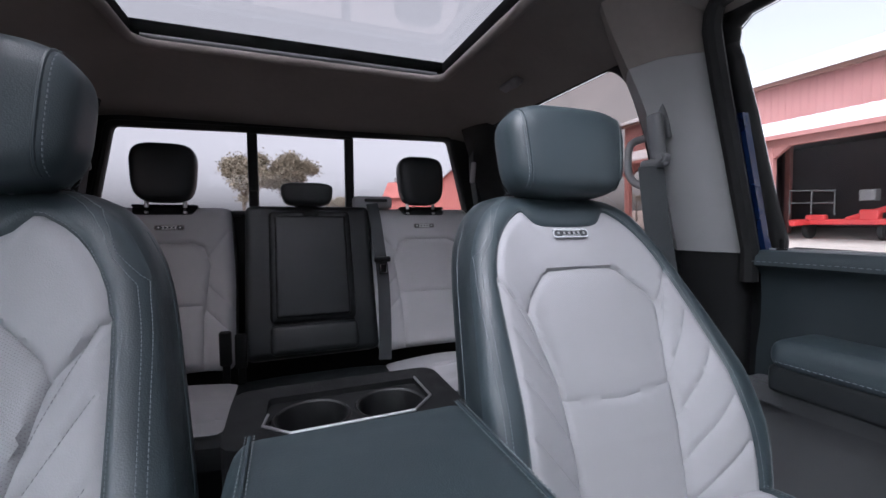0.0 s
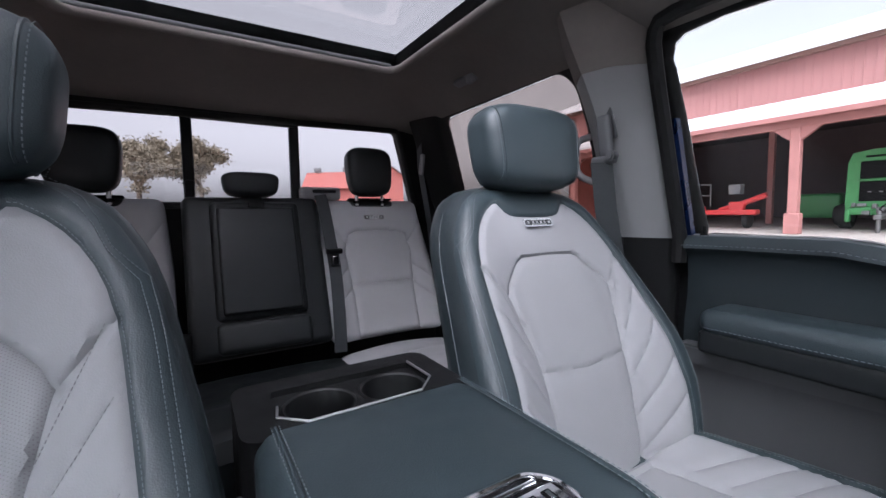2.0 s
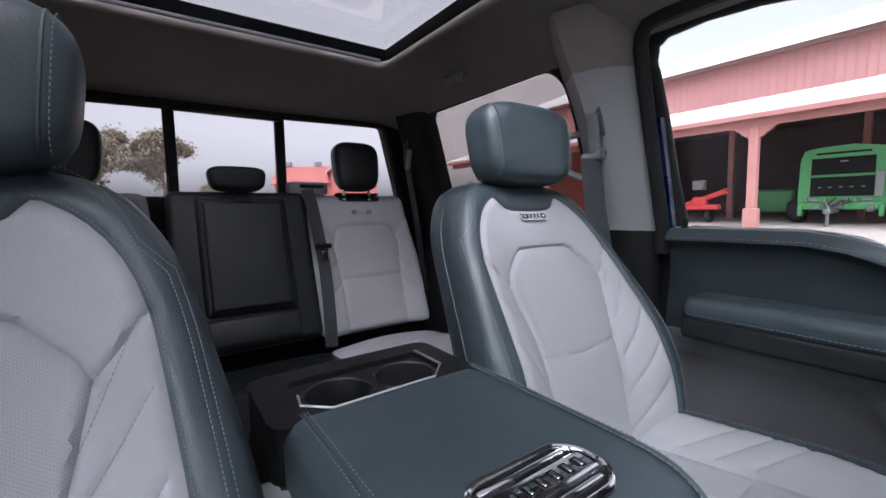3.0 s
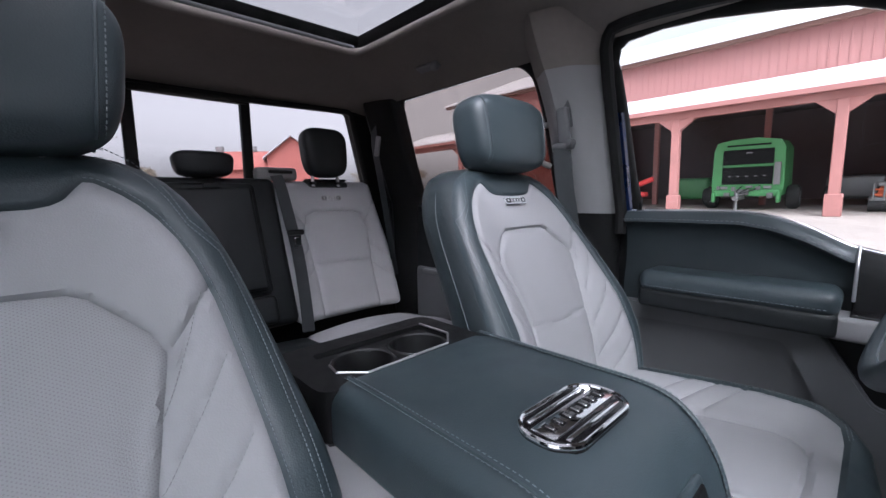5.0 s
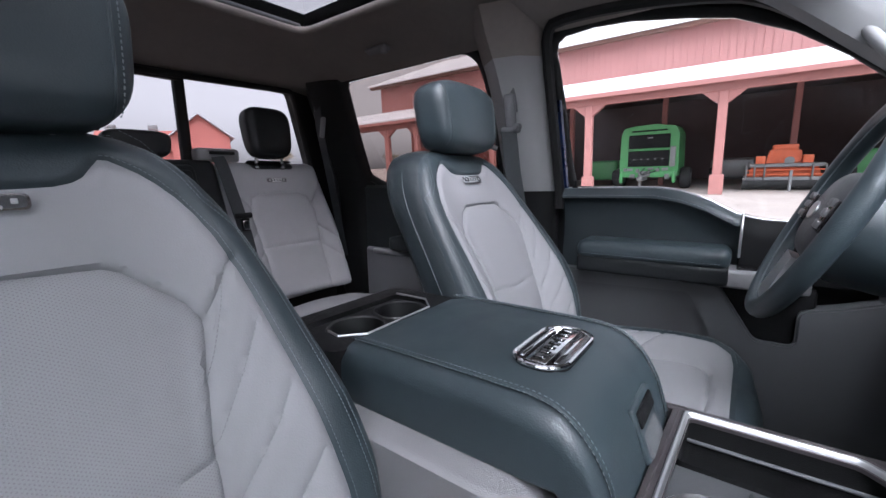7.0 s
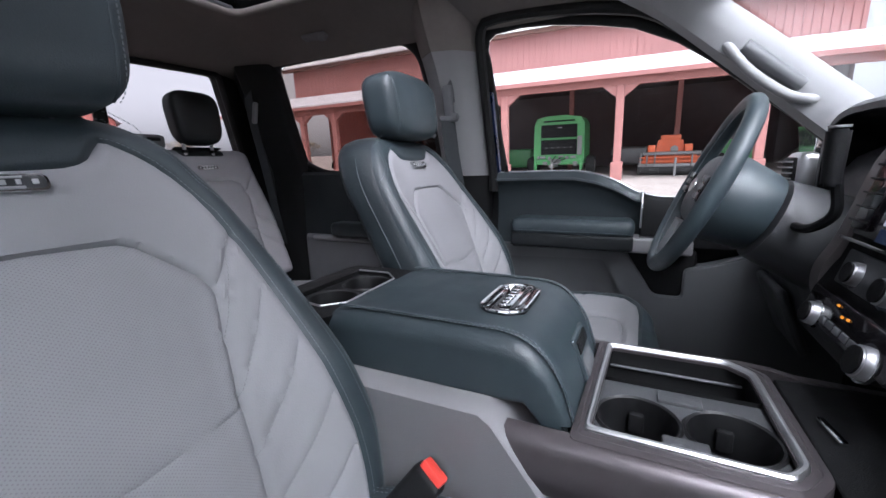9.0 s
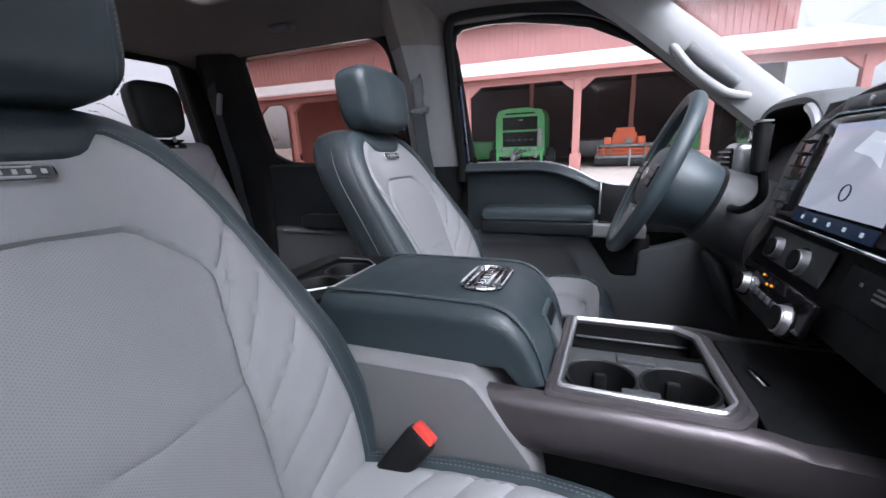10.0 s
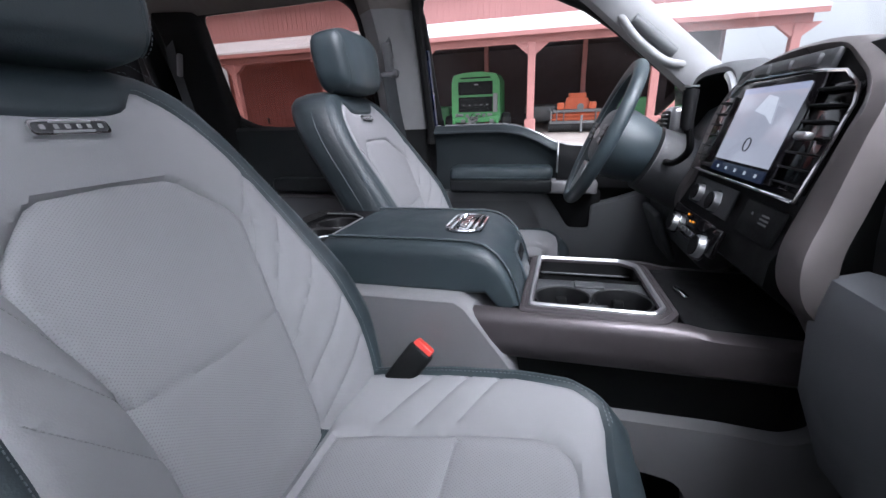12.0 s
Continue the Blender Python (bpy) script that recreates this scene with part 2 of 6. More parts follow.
def stitches(path, normal, length=0.0038, gap=0.0066, r=0.0007, lift=0.0005):
    """Thread laid in short raised stitches along a line of points."""
    bm = bmesh.new()
    pts = [Vector(p) for p in path]
    run, want = 0.0, 0.0
    for a, b in zip(pts, pts[1:]):
        d = (b - a).length
        while want <= run + d and d > 1e-9:
            p = a.lerp(b, (want - run) / d)
            t = (b - a).normalized()
            nn = Vector(normal(p)).normalized() if callable(normal) else Vector(normal)
            s = t.cross(nn).normalized()
            p = p + nn * lift
            e, f, g = t * (length / 2), s * r, nn * r
            v = [bm.verts.new(q) for q in (p - e - f, p - e + f, p + e + f, p + e - f, p - e * 0.6 + g, p + e * 0.6 + g)]
            for q in ((0, 1, 4), (1, 2, 5, 4), (2, 3, 5), (3, 0, 4, 5)):
                bm.faces.new([v[i] for i in q])
            want += gap
        run += d
    return bm


def smooth(a, b, x):
    t = np.clip((x - a) / (b - a), 0, 1)
    return t * t * (3 - 2 * t)


def pillow(a, b, c, e=3.2, n=20, taper=0.0):
    """A stuffed block: half sizes a, b, c; e sets how square it is."""
    bm = bmesh.new()
    bmesh.ops.create_cube(bm, size=2)
    bmesh.ops.subdivide_edges(bm, edges=list(bm.edges), cuts=n, use_grid_fill=True)
    for v in bm.verts:
        x, y, z = v.co
        k = (abs(x) ** e + abs(y) ** e + abs(z) ** e) ** (-1 / e)
        w = 1 + taper * z * k
        v.co = (x * k * a * w, y * k * b, z * k * c)
    return bm


# ---- cab shell ----
def side_x(z, inset=0.0):
    """How far out the cab's side stands at a height: upright below the belt line, leaning in above."""
    return 0.838 - 0.33 * max(0.0, z - 1.44) - inset


def flank(sign):
    """Maps a place on the cab's side (along, up) to the world; sign 1 is the driver's side."""
    def place(p, inset=0.0):
        return np.array([(MID + sign * (side_x(z, inset) - MID), y, z) for y, z in p])
    return place


def rounded(poly, r, n=5):
    out = []
    k = len(poly)
    for i in range(k):
        p, a, b = (np.array(poly[j % k], float) for j in (i, i - 1, i + 1))
        u, v = a - p, b - p
        lu, lv = np.linalg.norm(u), np.linalg.norm(v)
        q = min(r, lu * 0.45, lv * 0.45)
        s, e = p + u / lu * q, p + v / lv * q
        out += [tuple((1 - t) ** 2 * s + 2 * t * (1 - t) * p + t * t * e) for t in np.linspace(0, 1, n)]
    return out


def thick_wall(outer, holes, depth, sign, inset=0.0, step=0.05):
    """A side wall with openings through it."""
    bm = bmesh.new()
    place = flank(sign)
    got = sheet([(f"hole{i}", h) for i, h in enumerate(holes)] + [("wall", outer)], step, lambda p: place(p, inset))
    for k, b in got.items():
        if k != "wall":
            b.free()
    bm = got["wall"]
    ext = bmesh.ops.extrude_face_region(bm, geom=list(bm.faces))
    bmesh.ops.translate(bm, vec=(sign * depth, 0, 0), verts=[v for v in ext["geom"] if isinstance(v, bmesh.types.BMVert)])
    return bm


FRONT_WIN = [(0.528, 1.832), (0.522, 1.852), (0.500, 1.866), (0.42, 1.872), (0.33, 1.867), (0.2, 1.847), (0.11, 1.828), (0.0, 1.780), (-0.09, 1.722), (-0.18, 1.65), (-0.30, 1.56), (-0.46, 1.42), (-0.44, 1.365), (-0.30, 1.358),
             (-0.04, 1.360), (0.018, 1.364), (0.074, 1.378), (0.133, 1.410), (0.195, 1.434), (0.26, 1.444), (0.506, 1.446), (0.510, 1.56), (0.517, 1.70)]
REAR_WIN = rounded([(1.415, 1.876), (0.825, 1.882), (0.778, 1.84), (0.765, 1.74), (0.765, 1.455), (1.235, 1.455), (1.345, 1.464), (1.430, 1.505), (1.432, 1.57)], 0.03)
SIDE = [(1.72, 0.72), (1.72, 1.80), (1.60, 1.93), (0.2, 1.93), (-0.05, 1.83), (-0.62, 1.42), (-0.95, 1.36), (-0.95, 0.72)]


def offset(poly, d):
    """The outline grown outwards by d."""
    q = np.array(poly)
    c = q.mean(0)
    prev, nxt = np.roll(q, 1, 0), np.roll(q, -1, 0)
    t = nxt - prev
    nrm = np.stack([t[:, 1], -t[:, 0]], 1) / np.maximum(1e-9, np.linalg.norm(t, axis=1))[:, None]
    if ((q - c) * nrm).sum() < 0:
        nrm = -nrm
    return [tuple(p) for p in q + nrm * d]


def window_on_side(name, sign, outline, mat, label):
    """A side window: rubber seal and pane in the wall's opening."""
    win = thing(name, label, "window", kind="structure")
    place = flank(sign)
    ring = [place([p], -0.022)[0] for p in dense(offset(outline, 0.014), 0.03)]
    part("window_frame", tube(ring, 0.017, 10, closed=True), RUBBER, win)
    got = sheet([("pane", outline)], 0.08, lambda p: place(p, -0.03))["pane"]
    bm = got
    ext = bmesh.ops.extrude_face_region(bm, geom=list(bm.faces))
    bmesh.ops.translate(bm, vec=(sign * 0.004, 0, 0), verts=[v for v in ext["geom"] if isinstance(v, bmesh.types.BMVert)])
    pane = part("pane", bm, mat, win)
    # Tinted and passenger-side panes block direct light, to dim what lies behind.
    pane.visible_shadow = mat is TINT or sign < 0
    return win


tagged(link_mesh("wall_driver_side", thick_wall(SIDE, [offset(FRONT_WIN, 0.022), offset(REAR_WIN, 0.022)], 0.05, 1), BLACK), "black inner body side behind the trim", "wall", kind="structure")
tagged(link_mesh("wall_passenger_side", thick_wall(SIDE, [offset(FRONT_WIN, 0.022), offset(REAR_WIN, 0.022)], 0.05, -1), BLACK), "black inner body side", "wall", kind="structure")
window_on_side("window_1", 1, FRONT_WIN, GLASS, "clear front door window with black rubber seal")
window_on_side("window_2", 1, REAR_WIN, TINT, "tinted rear door window with black rubber seal")
# Unseen pane, added to keep direct light off the passenger seat.
window_on_side("window_7", -1, FRONT_WIN, GLASS, "unseen clear passenger door pane, added to block light")
window_on_side("window_3", -1, REAR_WIN, TINT, "tinted rear door window with black rubber seal")

blue_edge = thing("trim_1", "blue painted door edge beside the pillar", "trim", kind="structure")
part("edge", loft([[(side_x(z, dx), y, z) for dx, y in ((0.004, 0.514), (0.016, 0.517), (0.016, 0.526), (0.004, 0.529))] for z in np.linspace(1.40, 1.70, 8)]), BLUE, blue_edge)
seal = thing("trim_2", "black rubber door seal round the opening", "trim", kind="structure")
part("bead", tube([(side_x(z, 0.035), y, z) for y, z in curve_through([(0.534, 1.38), (0.534, 1.60), (0.534, 1.80), (0.525, 1.868), (0.48, 1.888), (0.30, 1.882), (0.10, 1.852), (0.0, 1.80), (-0.09, 1.742), (-0.22, 1.655), (-0.36, 1.55)], 0.03)], 0.016, 8), RUBBER, seal)

# roof lining with the opening for the glass roof
SR = (-0.412, 0.434, 0.16, 1.282)


def roof_z(x, y):
    d = abs(x - MID)
    side, rear, front = 0.105 * float(smooth(0.44, 0.72, d)), 0.115 * float(smooth(1.32, 1.68, y)), 0.10 * float(smooth(0.14, -0.10, y))
    z = 1.968 - (side ** 4 + rear ** 4 + front ** 4) ** 0.25
    return z


def lining():
    xs = sorted(set([-0.642, -0.62, -0.58, -0.54, -0.50, -0.46, SR[0], -0.3, -0.2, -0.1, 0.0, 0.1, 0.2, 0.3, 0.4, SR[1], 0.51, 0.55, 0.59, 0.63, 0.67, 0.692]))
    ys = sorted(set([-0.10, -0.06, -0.02, 0.02, 0.06, 0.10, SR[2]] + [0.2 + 0.1 * i for i in range(11)] + [SR[3], 1.34, 1.38, 1.42, 1.46, 1.5, 1.54, 1.58, 1.62, 1.66, 1.70]))
    bm = bmesh.new()
    v = {(x, y): bm.verts.new((x, y, roof_z(x, y))) for x in xs for y in ys}
    for xa, xb in zip(xs, xs[1:]):
        for ya, yb in zip(ys, ys[1:]):
            if not (xa >= SR[0] - 1e-6 and xb <= SR[1] + 1e-6 and ya >= SR[2] - 1e-6 and yb <= SR[3] + 1e-6):
                bm.faces.new((v[xa, ya], v[xb, ya], v[xb, yb], v[xa, yb]))
    ext = bmesh.ops.extrude_face_region(bm, geom=list(bm.faces))
    bmesh.ops.translate(bm, vec=(0, 0, 0.010), verts=[q for q in ext["geom"] if isinstance(q, bmesh.types.BMVert)])
    return bm


tagged(link_mesh("ceiling", lining(), LINER), "grey-brown woven headliner round a glass roof", "ceiling", kind="structure")
glass_roof = thing("window_4", "large glass roof panel with black frame in the headliner", "sunroof", kind="structure")
hole = rounded([(SR[0], SR[2]), (SR[1], SR[2]), (SR[1], SR[3]), (SR[0], SR[3])], 0.05, 7)
part("trim", tube([(x, y, 1.966) for x, y in hole], 0.013, 10, closed=True), LINER, glass_roof, "rolled headliner edge")
part("window_frame", join(*[rbox(s, c, 0.006, 2) for s, c in (
    ((0.94, 0.07, 0.056), (MID - 0.015, SR[3] + 0.036, 1.999)), ((0.94, 0.07, 0.056), (MID - 0.005, SR[2] - 0.02, 1.999)),
    ((0.05, 1.22, 0.056), (SR[0] - 0.028, 0.73, 1.998)), ((0.05, 1.22, 0.056), (SR[1] + 0.028, 0.73, 1.998)))]), MATT, glass_roof)
roll = part("shade_roller", tube([(SR[0] + 0.02, 1.278, 1.980), (SR[1] - 0.02, 1.278, 1.980)], 0.008, 10), MIDGREY, glass_roof, "rolled grey sun blind")
ROOF_GLASS = glass("roof_glass", (0.70, 0.662, 0.672))
# One roof glass split in two: rear half blocks direct light, front admits it.
part("pane", rbox((0.96, 0.64, 0.005), (MID - 0.005, 1.02, 2.032), 0), ROOF_GLASS, glass_roof, "tinted rear roof glass")
pane = part("pane", rbox((0.96, 0.54, 0.005), (MID - 0.005, 0.40, 2.032), 0), ROOF_GLASS, glass_roof, "tinted front roof glass")
pane.visible_shadow = False
# Unseen bar, added to cover the split.
part("unseen_crossbar", rbox((0.94, 0.05, 0.03), (MID - 0.005, 0.685, 2.008), 0.006, 2), BLACK, glass_roof)

# rear wall and sliding rear window
REAR_Y = lambda z: 1.64 - 0.10 * (z - 1.8)


def rear_wall():
    outer = [(-0.83, 0.72), (0.88, 0.72), (0.88, 1.60), (0.74, 1.95), (-0.69, 1.95), (-0.83, 1.60)]
    got = sheet([("hole", REAR_GLASS), ("wall", outer)], 0.06, lambda p: np.array([(x, REAR_Y(z) + 0.005, z) for x, z in p]))
    got["hole"].free()
    bm = got["wall"]
    ext = bmesh.ops.extrude_face_region(bm, geom=list(bm.faces))
    bmesh.ops.translate(bm, vec=(0, 0.05, 0), verts=[v for v in ext["geom"] if isinstance(v, bmesh.types.BMVert)])
    return bm


REAR_GLASS = rounded([(-0.655, 1.535), (0.700, 1.535), (0.605, 1.853), (-0.585, 1.828)], 0.02, 4)
tagged(link_mesh("wall_rear", rear_wall(), BLACK), "black rear cab wall round the sliding window", "wall", kind="structure")
rear_win = thing("window_5", "three-pane sliding rear window with black mullions", "window", kind="structure")
for x in (-0.166, 0.183):
    z0, z1 = 1.46, 1.845
    part("mullion", join(rbox((0.034, 0.03, z1 - z0), (x, REAR_Y(1.65) + 0.012, (z0 + z1) / 2), 0.006, 2)), BLACK, rear_win)
part("rail", rbox((0.36, 0.028, 0.022), (0.01, REAR_Y(1.83) + 0.012, 1.838), 0.005, 2), BLACK, rear_win)
part("window_frame", tube([(x, REAR_Y(z), z) for x, z in dense(REAR_GLASS, 0.05)], 0.012, 8, closed=True), RUBBER, rear_win)
part("latch", rbox((0.03, 0.03, 0.06), (-0.165, REAR_Y(1.6) - 0.012, 1.59), 0.008, 2), BLACK, rear_win, "black latch on the mullion")
for a, b in ((-0.66, -0.17), (-0.16, 0.178), (0.19, 0.70)):
    p = part("pane", rbox((b - a, 0.004, 0.40), ((a + b) / 2, REAR_Y(1.65) + 0.035, 1.655), 0), REAR_TINT, rear_win, "lightly tinted pane")

# floor, firewall and windscreen
def floor_mesh():
    bm = rbox((1.62, 2.75, 0.06), (MID, 0.35, 0.69), 0.01, 1)
    return bm


tagged(link_mesh("floor", floor_mesh(), CARPET), "black carpeted cab floor", "floor", kind="structure")
tagged(link_mesh("wall_front", rbox((1.62, 0.06, 0.62), (MID, -0.98, 1.00), 0.01, 1), BLACK), "black firewall behind the dashboard", "wall", kind="structure")


def screen_pane():
    rows = []
    for k in np.linspace(0, 1, 9):
        y, z, w = -0.097 - 0.80 * k, 1.875 - 0.60 * k, 0.66 + 0.12 * k
        rows.append([(MID + w * s, y + 0.10 * s * s * (0.4 + 0.6 * k), z) for s in np.linspace(-1, 1, 13)])
    bm = loft(rows, closed=False)
    ext = bmesh.ops.extrude_face_region(bm, geom=list(bm.faces))
    bmesh.ops.translate(bm, vec=(0, -0.003, 0.004), verts=[v for v in ext["geom"] if isinstance(v, bmesh.types.BMVert)])
    return bm


tagged(link_mesh("trim_3", rbox((1.60, 0.40, 0.03), (MID, -0.78, 1.255), 0.008, 2), BLACK), "black cowl below the windscreen", "trim", kind="structure")
ws = thing("window_6", "clear curved windscreen", "windscreen", kind="structure")
p = part("pane", screen_pane(), GLASS, ws)
p.visible_shadow = False


# ---- front seats ----
def badge(parent, centre, width, height, m):
    """A chrome plaque with notched ends round a dark bed with small raised pieces."""
    w, h = width / 2, height / 2
    ring = rounded([(-w, -h * 0.55), (-w * 0.93, -h), (w * 0.93, -h), (w, -h * 0.55), (w, h * 0.55), (w * 0.93, h), (-w * 0.93, h), (-w, h * 0.55)], h * 0.3, 3)
    bm = loft([[(x * f, y, z * f) for x, z in ring] for f, y in ((1.0, 0.002), (1.0, -0.001), (0.985, -0.002))])
    bmesh.ops.transform(bm, matrix=m, verts=bm.verts)
    b = part("badge", bm, CHROME, parent, "small chrome plaque")
    b.location = centre
    bed = loft([[(x * 0.93, y, z * 0.70) for x, z in ring] for y in (-0.0015, -0.0026)])
    bmesh.ops.transform(bed, matrix=m, verts=bed.verts)
    part("bed", bed, CHARCOAL, b, "dark inlay")
    part("rail", rbox((width * 0.52, 0.0016, height * 0.13), m @ Vector((0, -0.0028, height * 0.30)), 0.0004, 1, m), SILVER, b)
    part("rail", rbox((width * 0.52, 0.0016, height * 0.13), m @ Vector((0, -0.0028, -height * 0.30)), 0.0004, 1, m), SILVER, b)
    for k, bw in ((-0.36, 0.06), (-0.20, 0.05), (-0.06, 0.06), (0.08, 0.05), (0.21, 0.05), (0.36, 0.06)):
        part("bar", rbox((width * bw, 0.0016, height * 0.30), m @ Vector((k * width, -0.0030, 0)), 0.0004, 1, m), SILVER, b)
    return b


BACK_HALF = [(0.0, 0.90), (0.165, 0.90), (0.212, 0.95), (0.247, 1.03), (0.267, 1.12), (0.264, 1.21), (0.243, 1.32), (0.219, 1.42), (0.198, 1.47), (0.168, 1.512), (0.125, 1.537), (0.07, 1.545), (0.0, 1.546)]
BAND_HALF = [(0.0, 0.91), (0.135, 0.91), (0.178, 0.96), (0.203, 1.03), (0.215, 1.11), (0.209, 1.21), (0.197, 1.32), (0.185, 1.40), (0.166, 1.452), (0.139, 1.488), (0.112, 1.508), (0.094, 1.514), (0.078, 1.496), (0.054, 1.487), (0.0, 1.485)]
PANEL_HALF = [(0.0, 0.93), (0.090, 0.93), (0.105, 1.02), (0.108, 1.13), (0.115, 1.235), (0.132, 1.31), (0.139, 1.342), (0.128, 1.362), (0.085, 1.400), (0.070, 1.406), (0.0, 1.409)]
BACK_HALF = BACK_HALF[:1] + [(float(q[0]), float(q[1])) for q in curve_through(BACK_HALF[1:], 0.02)]
BAND_HALF = BAND_HALF[:1] + [(float(q[0]), float(q[1])) for q in curve_through(BAND_HALF[1:], 0.02)]
PROFILE = [(0.88, 0.425), (0.95, 0.418), (1.05, 0.428), (1.15, 0.452), (1.235, 0.484), (1.34, 0.538), (1.42, 0.582), (1.48, 0.614), (1.55, 0.646)]


def back_depth(x, z):
    """The front of the backrest before seams: reclined, with bolsters, rolling away at the rim."""
    y = np.interp(z, [p[0] for p in PROFILE], [p[1] for p in PROFILE])
    amount = 0.050 * (1 - 0.72 * smooth(1.18, 1.46, z))
    return y - amount * smooth(0.095, 0.215, np.abs(x))


def front_backrest(seat):
    outline, band, panel = mirrored(BACK_HALF), mirrored(BAND_HALF), mirrored(PANEL_HALF)
    rim = [p for p in BACK_HALF[1:]]
    rim_line = rim + [(-x, z) for x, z in rim[::-1]]
    seams = [[(0.139, 1.342), (0.187, 1.40)]]
    seams += [[(float(np.interp(z, [0.93, 1.02, 1.235, 1.31], [0.090, 0.105, 0.115, 0.132])), z), (float(np.interp(z + 0.11, [1.0, 1.11, 1.22, 1.32, 1.40], [0.195, 0.215, 0.209, 0.197, 0.185])) - 0.010, z + 0.11)] for z in (1.285, 1.225, 1.16, 1.09, 1.02)]
    seams += [[(-x, z) for x, z in s] for s in seams]
    weak = [[(-0.113, 1.215), (0.0, 1.206), (0.113, 1.215)]]
    panel_line = panel + [panel[0]]
    band_line = band + [band[0]]

    def border_line(sgn, k):
        """A line along the dark border, k outside its inner edge."""
        return dense([(sgn * (x + k * (0.4 + 0.6 * (z < 1.45))), z + k * float(smooth(1.40, 1.50, z))) for x, z in BAND_HALF if z > 1.025 and x > 0.093], 0.01, False)

    def place(p):
        x, z = p[:, 0], p[:, 1]
        y = back_depth(x, z)
        e = away(p, rim_line)
        y = y + np.where(e < 0.032, 0.032 - np.sqrt(np.maximum(0, 0.032 ** 2 - (0.032 - e) ** 2)), 0)
        y = y + 0.0065 * np.exp(-(away(p, panel_line) / 0.0036) ** 2) + 0.007 * np.exp(-(away(p, band_line) / 0.005) ** 2)
        for s in seams:
            y = y + (0.005 if s[0][1] == 1.342 else 0.0038) * np.exp(-(away(p, s) / 0.0038) ** 2)
        for s in weak:
            y = y + 0.0025 * np.exp(-(away(p, s) / 0.0030) ** 2)
        y = y - 0.004 * np.sin(np.clip(away(p, panel_line), 0, 0.05) / 0.05 * math.pi / 2)
        return np.stack([x, y, z], 1)
    rolls = [offset(outline, -d) for d in (0.0012, 0.004, 0.0085)]
    got = sheet([("panel", panel), ("pale", band), ("band", outline)], 0.0065, place, seams + weak + [r + r[:1] for r in rolls])
    back = part("backrest", got["pale"], PALE, seat)
    part("insert", got["panel"], PERF, back, "perforated pale grey insert")
    part("border", got["band"], DARK, back, "dark slate leather border")
    edge = place(np.array(dense(rim_line, 0.012, False)))
    rings = []
    for out, dep in ((0, 0), (0.004, 0.012), (0.006, 0.035), (0.003, 0.07), (-0.006, 0.10), (-0.02, 0.118), (-0.04, 0.126)):
        ring = []
        for q in edge:
            d = np.array([q[0], 0, max(0, q[2] - 1.35) * 0.8])
            d = d / max(1e-6, np.linalg.norm(d))
            ring.append(q + d * out + np.array([0, dep, 0]))
        rings.append(ring)
    bm = loft(rings, closed=False)
    last = [v for v in bm.verts][-len(edge):]
    bm.faces.new(last)
    # Dark leather, with the shade on the seat's flank put into the colour.
    part("side_panel", bm, SIDE_SHADED, back, "dark leather side and back, deepened for shade")
    n = (0, -1, 0.3)
    for line in seams:
        if line[0][1] != 1.342:
            part("seam_stitch", stitches(place(np.array(dense(line, 0.01, False))) - np.array([0, 0.0004, 0]), n, 0.0036, 0.0056, 0.00045), GREY_THREAD, back, "grey quilting stitch")
    for sgn in (1, -1):
        for k in (0.0045, 0.0285, 0.0365):
            line = border_line(sgn, k)
            part("stitching", stitches(place(np.array(line)) - np.array([0, 0.0010, 0]), n, 0.0034, 0.0052, 0.00055), THREAD, back, "pale fine stitching")
        part("piping", tube([q + np.array([sgn * 0.0045, 0.045, 0]) for i, q in enumerate(place(np.array([(sgn * x, z) for x, z in dense([p for p in BACK_HALF if p[0] > 0.17 and p[1] > 0.945], 0.015, False)])))], 0.0018, 6), DARK, back)
    return back


def headrest(seat, mat, w, d, h, centre, name="headrest", post=0.065, stitch=True):
    hr = part(name, pillow(w, d, h, 3.8, 24, 0.07), mat, seat)
    hr.location = centre
    hr.rotation_euler = (radians(-8), 0, 0)
    for s in (-1, 1):
        part("post", cyl(0.0065, 0.05, (s * post, 0.014, -h - 0.010), seg=16), SILVER, hr, "chrome headrest post")
        part("collar", cyl(0.014, 0.012, (s * post, 0.014, -h - 0.022), seg=20, bevel=0.003), BLACK, hr)
    if stitch:
        for s in (-1, 1):
            x = s * w * 0.80
            ring = []
            for a in np.linspace(radians(-60), radians(240), 60):
                cy, cz = math.cos(a), math.sin(a)
                k = ((abs(cy)) ** 3.8 + (abs(cz)) ** 3.8) ** (-1 / 3.8) * (1 - 0.80 ** 3.8) ** (1 / 3.8)
                ring.append((x * (1 + 0.07 * cz * k), -cy * k * d, cz * k * h))
            part("seam", tube(ring, 0.0022, 6), mat, hr)
            part("stitching", stitches([(p[0] + s * 0.008, p[1] * 0.985, p[2] * 0.985) for p in ring], lambda p: (0, p.y * 4, p.z * 2)), THREAD, hr)
    return hr


CUSH_HALF = [(0.0, -0.085), (0.12, -0.085), (0.185, -0.070), (0.225, -0.035), (0.248, 0.02), (0.262, 0.12), (0.268, 0.25), (0.258, 0.36), (0.24, 0.43), (0.0, 0.43)]
CBAND_HALF = [(0.0, -0.028), (0.155, -0.028), (0.185, -0.020), (0.200, 0.02), (0.213, 0.12), (0.217, 0.25), (0.211, 0.36), (0.200, 0.42), (0.0, 0.42)]
CPANEL_HALF = [(0.0, 0.012), (0.082, 0.016), (0.104, 0.024), (0.120, 0.045), (0.127, 0.075), (0.124, 0.2), (0.112, 0.34), (0.10, 0.40), (0.0, 0.40)]


